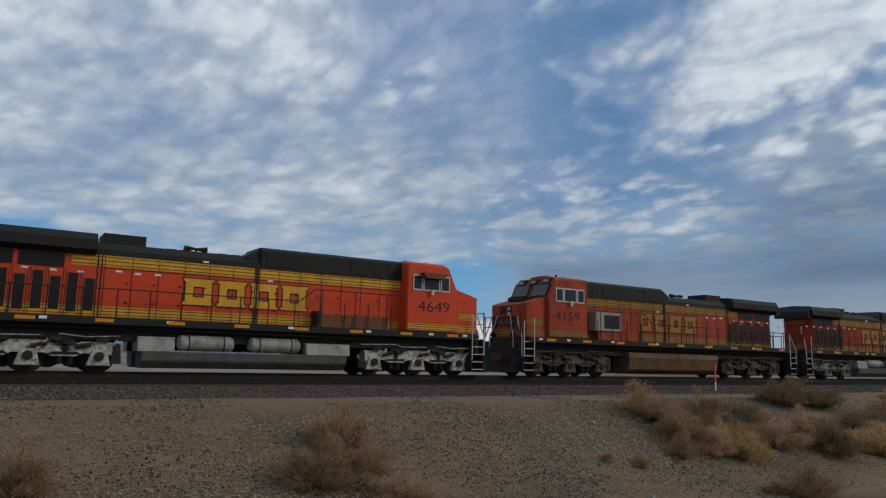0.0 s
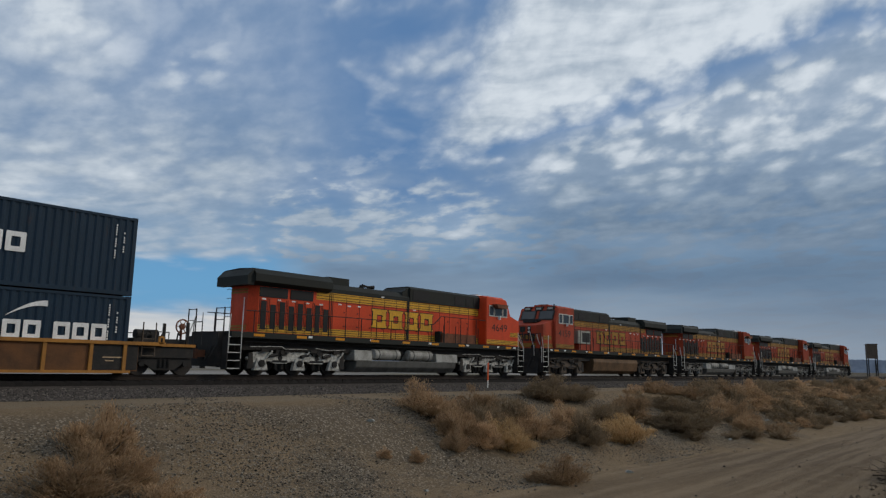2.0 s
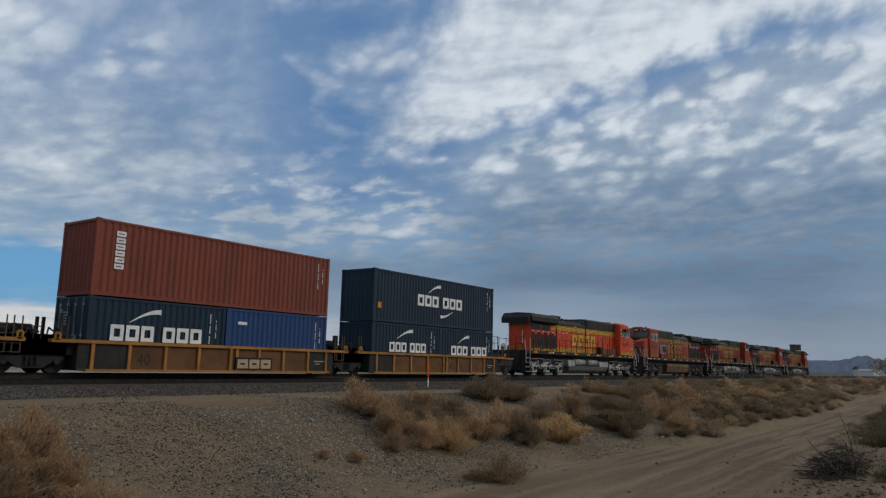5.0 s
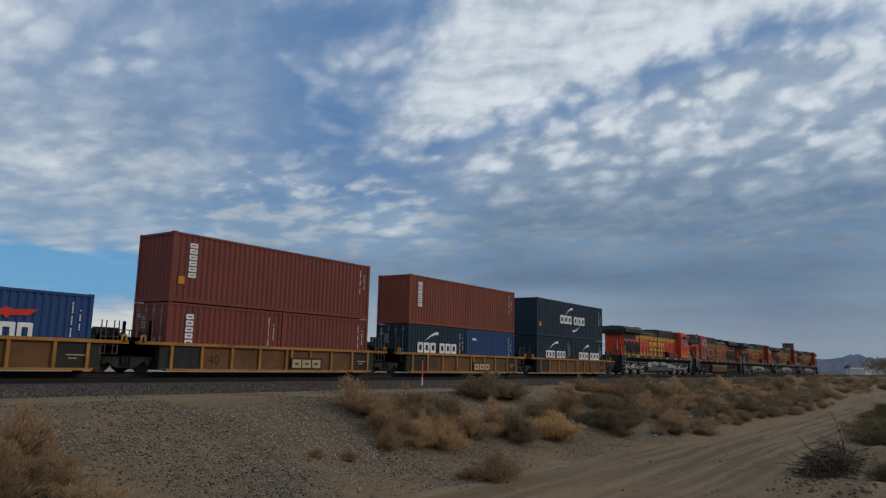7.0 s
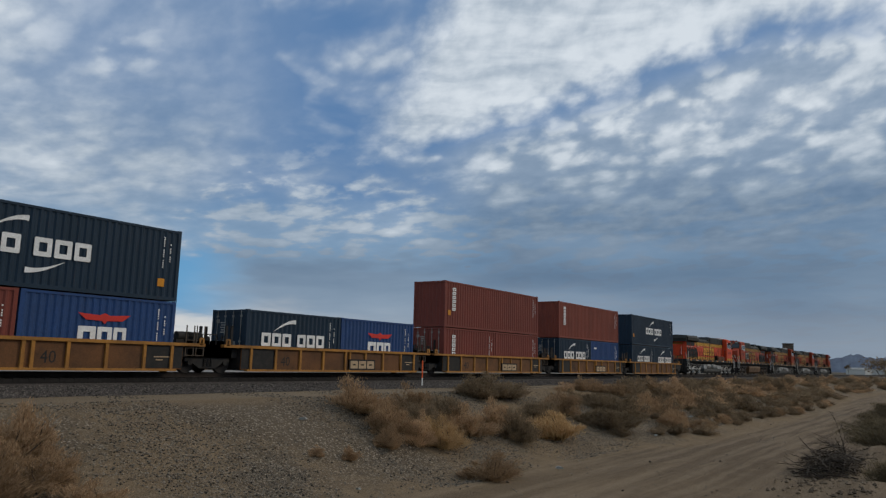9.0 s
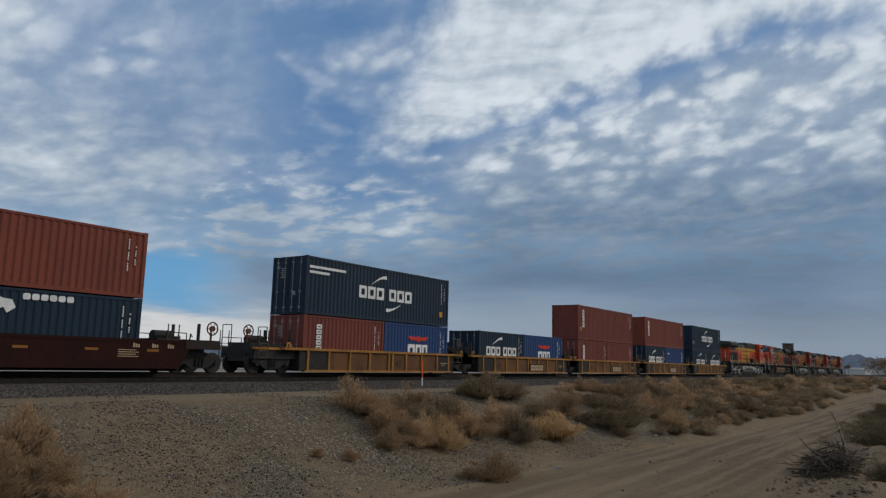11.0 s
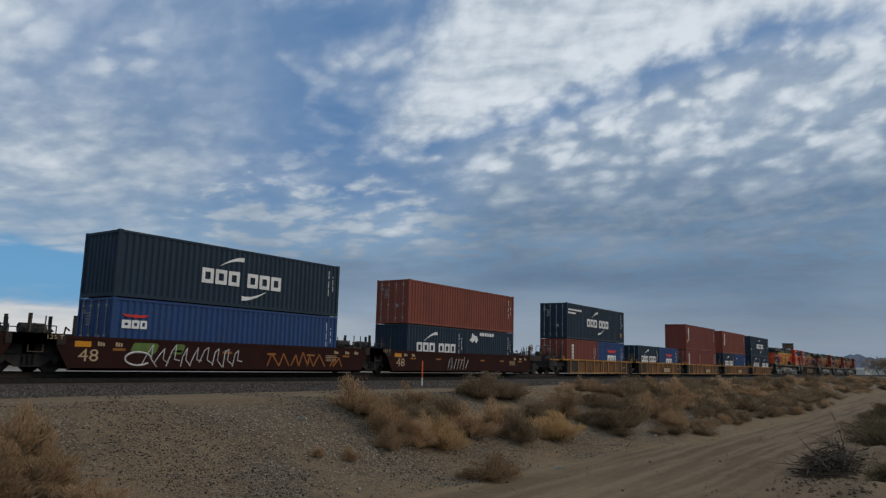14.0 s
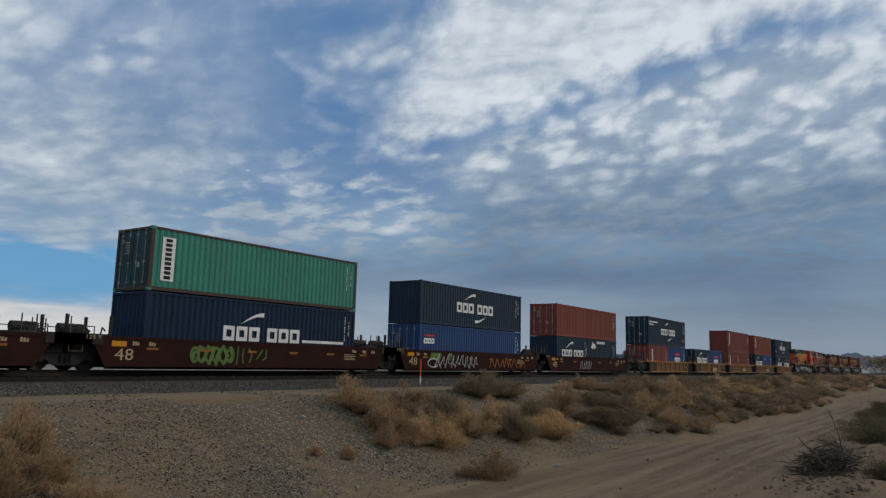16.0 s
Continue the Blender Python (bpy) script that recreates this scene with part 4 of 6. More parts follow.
                box(bm, x0, x1, min(s * 1.1, s * 1.48), max(s * 1.1, s * 1.48), 0.28 + i * 0.32, 0.31 + i * 0.32)
                part("step", bm, PALE_FRAME, lo)
            bm = nb()
            for x in (x0 - 0.02, x1 + 0.02):
                box(bm, x - 0.02, x + 0.02, min(s * 1.1, s * 1.5), max(s * 1.1, s * 1.5), 0.25, 1.6)
            part("step_side", bm, BLACK, lo)
            bm = nb()
            far = x1 > 10
            d = 0.28 if far else -0.28
            pipe(bm, [(x1 if not far else x0, s * 1.5, 0.7), (x1 if not far else x0, s * 1.5, 2.65)], 0.022)
            pipe(bm, [(x0 if not far else x1, s * 1.5, 0.9), (x0 if not far else x1, s * 1.5, 1.75), ((x0 if not far else x1) - d * 0.6, s * 1.3, 2.5)], 0.022)
            part("grab_iron", bm, PALE_FRAME, lo)
        # fuel tank, air reservoirs and boxes
        if worn:
            bm = nb()
            prism(bm, [(s * 0.2, 1.25), (s * 1.28, 1.25), (s * 1.36, 1.0), (s * 1.25, 0.4), (s * 0.95, 0.17), (s * 0.2, 0.17)], 7.9, 14.9, "x")
            part("fuel_tank", bm, TANK_BROWN, lo, bevel=0.03)
        else:
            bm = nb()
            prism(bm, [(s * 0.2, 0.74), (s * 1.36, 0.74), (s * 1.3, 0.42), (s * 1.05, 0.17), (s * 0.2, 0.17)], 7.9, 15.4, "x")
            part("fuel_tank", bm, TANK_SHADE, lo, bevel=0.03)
            bm = nb()
            prism(bm, [(s * 0.5, 0.72), (s * 1.38, 0.72), (s * 1.32, 1.22), (s * 0.5, 1.22)], 7.75, 8.95, "x")
            part("tank_cabinet", bm, TANK_GREY, lo, bevel=0.02)
            bm = nb()
            prism(bm, [(s * 0.5, 0.72), (s * 1.38, 0.72), (s * 1.32, 1.16), (s * 0.5, 1.16)], 13.7, 15.5, "x")
            part("tank_cabinet", bm, TANK_GREY, lo, bevel=0.02)
            for a, b in ((9.05, 11.0), (11.55, 13.5)):
                bm = nb()
                cyl(bm, (a + 0.1, s * 1.12, 1.04), (b - 0.1, s * 1.12, 1.04), 0.27, 18)
                cyl(bm, (a, s * 1.12, 1.04), (a + 0.1, s * 1.12, 1.04), 0.16, 18, 0.27)
                cyl(bm, (b - 0.1, s * 1.12, 1.04), (b, s * 1.12, 1.04), 0.27, 18, 0.16)
                tank = part("air_reservoir", bm, TANK_GREY, lo)
                bm = nb()
                for x in (a + 0.35, b - 0.4):
                    cyl(bm, (x, s * 1.12, 1.04), (x + 0.05, s * 1.12, 1.04), 0.28, 18)
                part("strap", bm, BLACK, tank)
        bm = nb()
        pipe(bm, [(7.6, s * 1.3, 1.46), (16.0, s * 1.3, 1.42)], 0.035)
        pipe(bm, [(1.6, s * 1.25, 1.4), (7.4, s * 1.25, 1.44)], 0.03)
        part("air_pipe", bm, BLACK, lo)
    for x in (4.62, 18.7):
        loco_truck(lo, x, RUSTY_TRUCK if worn else (SILVER_HAZED if dull else SILVER), way)
    # end platforms, couplers, hoses, end rails
    for x0, x1, d in ((0.55 + r, 1.0 + r, -1), (21.3, 21.9, 1)):
        bm = nb()
        box(bm, x0, x1, -1.0, 1.0, 0.35, 1.78)
        part("pilot_plate", bm, BLACK, lo)
        e = x0 if d < 0 else x1
        bm = nb()
        box(bm, min(e, e + d * 0.45), max(e, e + d * 0.45), -0.12, 0.12, 0.72, 1.02)
        box(bm, min(e + d * 0.38, e + d * 0.52), max(e + d * 0.38, e + d * 0.52), -0.2, 0.2, 0.66, 1.06)
        part("coupler", bm, RUST, lo)
        for q in (-1, 1):
            bm = nb()
            for y in (1.35, 0.75):
                cyl(bm, (e, q * y, 1.78), (e, q * y, 2.75), 0.03, 6)
            for z in (2.25, 2.72):
                pipe(bm, [(e, q * 1.35, z), (e, q * 0.75, z)], 0.018)
            part("end_rail", bm, BLACK, lo)
        for y in (-0.85, -0.6, 0.6, 0.85):
            bm = nb()
            pipe(bm, [(e, y, 1.2), (e + d * 0.14, y, 0.9), (e + d * 0.3, y * 0.9, 0.6)], 0.03)
            part("air_hose", bm, BLACK, lo)
    return lo


def corrugated(bm, x0, x1, y, s, z0, z1, n, depth=0.036):
    """A side wall pressed into trapezoid waves."""
    w = (x1 - x0) / n
    pts = []
    for i in range(n):
        a = x0 + i * w
        pts += [(a, 0), (a + w * 0.26, 0), (a + w * 0.5, -depth), (a + w * 0.76, -depth)]
    pts.append((x1, 0))
    lo_v = [bm.verts.new((x, y + s * d, z0)) for x, d in pts]
    hi_v = [bm.verts.new((x, y + s * d, z1)) for x, d in pts]
    for i in range(len(pts) - 1):
        q = (lo_v[i], lo_v[i + 1], hi_v[i + 1], hi_v[i])
        bm.faces.new(q if s < 0 else q[::-1])


def container(u, z, length, height, paint, label, doors=False, marks=()):
    """A shipping box: pressed side walls, corner posts, rails, roof, end wall or doors."""
    co = thing("shipping_container", label, "shipping container", "containers on the train", u, z)
    L, W, H = length, 1.219, height
    n = round((L - 0.3) / 0.278)
    for s in (-1, 1):
        bm = nb()
        corrugated(bm, 0.12, L - 0.12, s * (W - 0.012), s, 0.14, H - 0.1, n)
        part("side_panel", bm, paint, co)
    bm = nb()
    box(bm, 0.06, L - 0.06, -W + 0.05, W - 0.05, H - 0.06, H - 0.012)
    part("roof_panel", bm, paint, co)
    bm = nb()
    box(bm, 0.06, L - 0.06, -W + 0.05, W - 0.05, 0.06, 0.14)
    part("floor", bm, RUST, co)
    for x, s in ((L - 0.03, 1),) if doors else ((L - 0.03, 1), (0.03, -1)):
        bm = nb()
        corrugated(bm, -W + 0.11, W - 0.11, 0.0, -1, 0.14, H - 0.1, 8)
        bmesh.ops.transform(bm, matrix=Matrix.Translation((x, 0, 0)) @ Matrix.Rotation(radians(90 * s), 4, "Z"), verts=bm.verts)
        part("end_panel", bm, paint, co)
    bm = nb()
    for s in (-1, 1):
        for x0, x1 in ((0, 0.14), (L - 0.14, L)):
            box(bm, x0, x1, min(s * W, s * (W - 0.12)), max(s * W, s * (W - 0.12)), 0.1, H - 0.1)
        box(bm, 0.14, L - 0.14, min(s * W, s * (W - 0.06)), max(s * W, s * (W - 0.06)), 0.02, 0.16)
        box(bm, 0.14, L - 0.14, min(s * W, s * (W - 0.06)), max(s * W, s * (W - 0.06)), H - 0.11, H - 0.02)
    for x0, x1 in ((0, 0.1), (L - 0.1, L)):
        box(bm, x0, x1, -W + 0.12, W - 0.12, 0.02, 0.16), box(bm, x0, x1, -W + 0.12, W - 0.12, H - 0.12, H - 0.02)
    part("frame", bm, FRAME_DIRT if paint is C_TEAL else paint, co)
    for x0, x1 in ((-0.004, 0.17), (L - 0.17, L + 0.004)):
        for s in (-1, 1):
            for z0, z1 in ((0, 0.118), (H - 0.118, H)):
                bm = nb()
                box(bm, x0, x1, min(s * (W + 0.004), s * (W - 0.16)), max(s * (W + 0.004), s * (W - 0.16)), z0, z1)
                part("corner_casting", bm, paint, co)
    if doors:
        for y0, y1 in ((-W + 0.13, -0.01), (0.01, W - 0.13)):
            bm = nb()
            box(bm, 0.03, 0.08, y0, y1, 0.16, H - 0.13)
            for k in range(4):
                z0 = 0.24 + k * (H - 0.4) / 4
                box(bm, 0.012, 0.03, y0 + 0.06, y1 - 0.06, z0, z0 + (H - 0.4) / 4 - 0.14)
            leaf = part("door", bm, DOOR_GRIME_SHADE if paint is C_TEAL else paint, co, "grimy dark blue-green door with the end's shade in its colour" if paint is C_TEAL else "")
            for f in (0.25, 0.75):
                y = y0 + (y1 - y0) * f
                bm = nb()
                cyl(bm, (-0.01, y, 0.1), (-0.01, y, H - 0.08), 0.018, 6)
                for zz in (0.3, 1.1, H - 0.35):
                    box(bm, -0.03, 0.012, y - 0.06, y + 0.06, zz, zz + 0.08)
                part("lock_rod", bm, TANK_GREY, leaf)
        bm = nb()
        for k in range(5):
            box(bm, 0.004, 0.011, 0.25, 0.62 - 0.05 * (k % 2), H - 0.62 - k * 0.11, H - 0.57 - k * 0.11)
        box(bm, 0.004, 0.011, 0.70, 0.92, H - 0.62, H - 0.45)
        box(bm, 0.004, 0.011, -0.48, -0.25, 0.95, 1.15)
        part("door_label", bm, TANK_GREY, co)
    # columns of small writing near the ends
    bm = nb()
    for k in range(15):
        zz = H - 0.40 - k * 0.085
        if k not in (5, 10):
            box(bm, L - 0.78, L - 0.735, -W - 0.004, -W + 0.01, zz, zz + 0.06)
        if 2 < k < 12 and k % 4:
            box(bm, L - 0.48, L - 0.435, -W - 0.004, -W + 0.01, zz, zz + 0.06)
    part("code_bars", bm, WHITE, co)
    for kind in marks:
        MARKS[kind](co, L, W, H)
    return co


def arc(bm, x0, z0, x1, z1, y, flip, t=0.2):
    """A tapering curved stroke."""
    n = 10
    up, dn = [], []
    for i in range(n + 1):
        k = i / n
        x = x0 + (x1 - x0) * k
        c = math.sin(k * math.pi / 2) if not flip else 1 - math.cos(k * math.pi / 2)
        z = z0 + (z1 - z0) * c
        w = t * (k if not flip else 1 - k) * 0.9 + 0.02
        up.append((x, z + (0 if not flip else w)))
        dn.append((x, z - (w if not flip else 0)))
    vu = [bm.verts.new((x, y, z)) for x, z in up]
    vd = [bm.verts.new((x, y, z)) for x, z in dn]
    for i in range(n):
        bm.faces.new((vd[i], vd[i + 1], vu[i + 1], vu[i]))


def mark_swoosh(x0, w, z0, h, a0, a1, b0=None, b1=None):
    """Six white blocks with one or two curved strokes. a0, a1, b0, b1: ends of the strokes."""
    def draw(co, L, W, H):
        y = -W - 0.003
        cw = w / 6.5
        for i, a in enumerate((0, 1, 2, 3.5, 4.5, 5.5)):
            bm = nb()
            ring(bm, x0 + cw * (a + 0.06), x0 + cw * (a + 0.92), z0, z0 + h, y)
            part("name_block", bm, WHITE, co, "white painted block")
        bm = nb()
        arc(bm, *a0, *a1, y - 0.004, False)
        part("emblem_stroke", bm, WHITE, co, "curved white stroke")
        if b0:
            bm = nb()
            arc(bm, *b0, *b1, y - 0.004, True)
            part("emblem_stroke", bm, WHITE, co, "curved white stroke")
    return draw


def mark_column(x0, zt, w, h, n):
    """An upright row of blocks, one under another."""
    def draw(co, L, W, H):
        for i in range(n):
            z1 = zt - i * h * 1.25
            bm = nb()
            ring(bm, x0, x0 + w, z1 - h, z1, -W - 0.003, 0.04, 0.22)
            part("name_block", bm, WHITE, co, "white painted block")
    return draw


def mark_eagle(x0, w, z0, h):
    def draw(co, L, W, H):
        y = -W - 0.003
        bm = nb()
        prism(bm, [(x0, z0 + h * 1.7), (x0 + w * 0.4, z0 + h * 1.62), (x0 + w * 0.5, z0 + h * 1.75), (x0 + w * 0.6, z0 + h * 1.62), (x0 + w, z0 + h * 1.7), (x0 + w * 0.85, z0 + h * 1.35), (x0 + w * 0.55, z0 + h * 1.32), (x0 + w * 0.5, z0 + h * 1.15), (x0 + w * 0.45, z0 + h * 1.32), (x0 + w * 0.15, z0 + h * 1.35)], y - 0.006, y, "y")
        part("emblem", bm, RED_MARK, co, "red spread-wing emblem")
        for a, b in ((0.02, 0.35), (0.38, 0.66), (0.69, 0.94)):
            bm = nb()
            ring(bm, x0 + w * a, x0 + w * b, z0, z0 + h, y, 0.04, 0.30)
            part("name_block", bm, WHITE, co, "white painted block")
    return draw


def mark_horse(x0, z0, h):
    def draw(co, L, W, H):
        y = -W - 0.003
        bm = nb()
        prism(bm, [(x0, z0 + 0.3 * h), (x0 + 0.4 * h, z0 + 0.5 * h), (x0 + 0.5 * h, z0 + h), (x0 + 0.9 * h, z0 + 0.75 * h), (x0 + 1.4 * h, z0 + 0.7 * h), (x0 + 1.6 * h, z0 + 0.3 * h), (x0 + 1.2 * h, z0), (x0 + h, z0 + 0.3 * h), (x0 + 0.6 * h, z0 + 0.05 * h)], y - 0.006, y, "y")
        part("emblem", bm, WHITE, co, "white emblem")
        for i in range(6):
            bm = nb()
            slab(bm, x0 + h * (1.9 + i * 0.46), x0 + h * (2.28 + i * 0.46), z0 + 0.75 * h, z0 + 1.08 * h, y, 0, 0.2)
            part("name_block", bm, WHITE, co, "white painted block")
    return draw


def mark_banner(x0, z0, w, h, n):
    def draw(co, L, W, H):
        bm = nb()
        box(bm, x0, x0 + w, -W - 0.008, -W - 0.002, z0, z0 + h)
        part("name_panel", bm, WHITE, co, "upright white panel")
        bm = nb()
        for i in range(n):
            zz = z0 + h * (0.04 + 0.96 * i / n)
            slab(bm, x0 + w * 0.25, x0 + w * 0.75, zz, zz + h * 0.7 / n, -W - 0.008, 0, 0.15)
        part("name_column", bm, BLACK, co, "black painted blocks")
    return draw


def mark_tag(x0, z0):
    def draw(co, L, W, H):
        bm = nb()
        box(bm, x0, x0 + 0.3, -W - 0.006, -W - 0.001, z0, z0 + 0.32)
        part("hazard_label", bm, REFLECT, co, "small amber label")
    return draw


def mark_words(x0, z0, rows):
    def draw(co, L, W, H):
        bm = nb()
        for i, w in enumerate(rows):
            box(bm, x0, x0 + w, -W - 0.006, -W - 0.001, z0 - i * 0.26, z0 - i * 0.26 + 0.13)
        part("slogan_bar", bm, WHITE, co, "rows of small white writing")
    return draw


MARKS = {
    "big": mark_swoosh(3.84, 4.65, 1.14, 0.66, (4.86, 1.92), (6.13, 2.5), (6.16, 0.52), (7.48, 1.0)),
    "big_std": mark_swoosh(3.80, 4.5, 0.92, 0.64, (4.74, 1.74), (6.02, 2.22), (6.0, 0.32), (7.39, 0.8)),
    "low20": mark_swoosh(1.42, 3.4, 1.01, 0.54, (2.03, 1.72), (3.51, 2.3)), "low20b": mark_swoosh(1.2, 4.1, 0.94, 0.6, (1.94, 1.68), (3.19, 2.22)),
    "low20w": mark_swoosh(0.85, 4.1, 0.98, 0.6, (1.6, 1.68), (2.95, 2.25)), "low40": mark_swoosh(3.73, 4.58, 1.08, 0.64, (4.71, 1.84), (6.0, 2.38)),
    "triton": mark_column(0.80, 2.50, 0.38, 0.20, 6), "triton20": mark_column(0.87, 2.15, 0.36, 0.21, 5),
    "eagle20": mark_eagle(2.05, 2.05, 0.75, 0.68), "eagle40": mark_eagle(0.40, 1.15, 1.43, 0.32), "horse": mark_horse(0.34, 1.72, 0.66),
    "banner": mark_banner(0.5, 0.42, 0.6, 1.77, 9), "tag": mark_tag(0.35, 0.75), "tag_end": mark_tag(11.25, 0.55),
    "words": mark_words(0.2, 2.3, (2.6, 1.4)), "words_low": mark_words(8.45, 1.12, (2.9,)), "small20": mark_words(0.6, 1.9, (0.5,)),
}


def car_truck(car, x):
    """A two-axle freight truck."""
    for dx in (-0.89, 0.89):
        wheelset(car, x + dx, CAR_WHEEL, 0.42)
    for s in (-1, 1):
        bm = nb()
        prof = [(-1.15, 0.50), (-1.1, 0.62), (-0.75, 0.66), (-0.35, 0.86), (0.35, 0.86), (0.75, 0.66), (1.1, 0.62), (1.15, 0.50), (0.75, 0.42), (0.4, 0.2), (-0.4, 0.2), (-0.75, 0.42)]
        prism(bm, [(x + a, b) for a, b in prof], min(s * 0.95, s * 1.08), max(s * 0.95, s * 1.08), "y")
        for dx in (-0.89, 0.89):
            cyl(bm, (x + dx, s * 0.95, 0.44), (x + dx, s * 1.12, 0.44), 0.12, 10)
        part("truck_side_frame", bm, BLACK, car)
        for k in (-0.17, 0, 0.17):
            bm = nb()
            cyl(bm, (x + k, s * 1.09, 0.3), (x + k, s * 1.09, 0.6), 0.04, 6)
            for q in range(4):
                cyl(bm, (x + k, s * 1.09, 0.3 + q * 0.08), (x + k, s * 1.09, 0.34 + q * 0.08), 0.075, 8)
            part("coil_spring", bm, BLACK, car)
    bm = nb()
    box(bm, x - 0.25, x + 0.25, -1.0, 1.0, 0.45, 0.8)
    box(bm, x - 0.6, x + 0.6, -0.5, 0.5, 0.75, 1.0)
    part("truck_bolster", bm, BLACK, car)


def end_platform(car, x0, x1, paint, brake_wheel=None):
    """The deck over a truck: narrow slab, handholds, catwalk rails."""
    bm = nb()
    box(bm, x0, x1, -1.08, 1.08, 0.88, 1.16)
    part("end_deck", bm, BLACK, car, bevel=0.02)
    bm = nb()
    box(bm, x0, x1, -0.62, 0.62, 0.52, 0.88)
    part("centre_sill", bm, BLACK, car)
    bm = nb()
    box(bm, x0 + 0.1, x1 - 0.1, -0.75, 0.75, 1.16, 1.38)
    part("valve_housing", bm, BLACK, car, bevel=0.03)
    for k, z in ((0.25, 1.7), (0.5, 1.55), (0.78, 1.62)):
        bm = nb()
        x = x0 + (x1 - x0) * k
        pipe(bm, [(x, -0.7, 1.3), (x + 0.1, -0.6, z), (x + 0.4, -0.3, z - 0.1)], 0.03)
        part("brake_pipe", bm, BLACK, car)
    bm = nb()
    box(bm, x0 + 0.05, x1 - 0.05, -1.16, 1.16, 0.66, 1.04)
    part("body_bolster", bm, BLACK, car, bevel=0.04)
    for s in (-1, 1):
        bm = nb()
        for z in (0.72, 1.02, 1.34):
            pipe(bm, [(x0 + 0.12, s * 1.40, z), (x0 + 0.62, s * 1.40, z)], 0.018)
        for x in (x0 + 0.12, x0 + 0.62):
            pipe(bm, [(x, s * 1.40, 0.70), (x, s * 1.40, 1.95)], 0.026)
        part("side_ladder", bm, RUSTY_TRUCK, car)
        bm = nb()
        box(bm, x0, x1, min(s * 1.08, s * 1.235), max(s * 1.08, s * 1.235), 1.08, 1.19)
        part("catwalk", bm, paint, car)
        bm = nb()
        m = (x0 + x1) / 2
        pipe(bm, [(x0 + 0.15, s * 1.3, 1.2), (x0 + 0.15, s * 1.3, 1.62), (m, s * 1.3, 1.62), (m, s * 1.3, 1.2)], 0.022)
        part("handhold", bm, BLACK, car)
        bm = nb()
        box(bm, x1 - 0.25, x1 - 0.15, s * 0.9 - 0.05, s * 0.9 + 0.05, 1.1, 2.05)
        part("grab_post", bm, BLACK, car)
    bm = nb()
    cyl(bm, ((x0 + x1) / 2 - 0.5, 0.35, 1.55), ((x0 + x1) / 2 + 0.4, 0.35, 1.55), 0.2, 14)
    box(bm, (x0 + x1) / 2 - 0.4, (x0 + x1) / 2 + 0.4, 0.2, 0.5, 1.1, 1.45)
    box(bm, (x0 + x1) / 2 - 0.25, (x0 + x1) / 2 + 0.25, -0.5, -0.1, 1.1, 1.5)
    part("brake_cylinder", bm, BLACK, car)
    if brake_wheel is not None:
        x = brake_wheel
        bm = nb()
        cyl(bm, (x, -0.42, 1.1), (x, -0.42, 1.95), 0.05, 6)
        cyl(bm, (x, -0.42, 1.9), (x, -0.54, 1.9), 0.12, 10)
        pts = [(x + 0.28 * math.cos(a * 0.5236), -0.5, 1.9 + 0.28 * math.sin(a * 0.5236)) for a in range(13)]
        pipe(bm, pts, 0.03)
        for a in range(0, 12, 2):
            pipe(bm, [(x, -0.5, 1.9), pts[a]], 0.018)
        part("brake_wheel", bm, RUST, car)
        bm = nb()
        pipe(bm, [(x + 0.35, -1.35, 1.2), (x + 0.35, -1.35, 2.1), (x + 0.35, -0.75, 2.1), (x + 0.35, -0.75, 1.2)], 0.022)
        part("end_ladder", bm, BLACK, car)


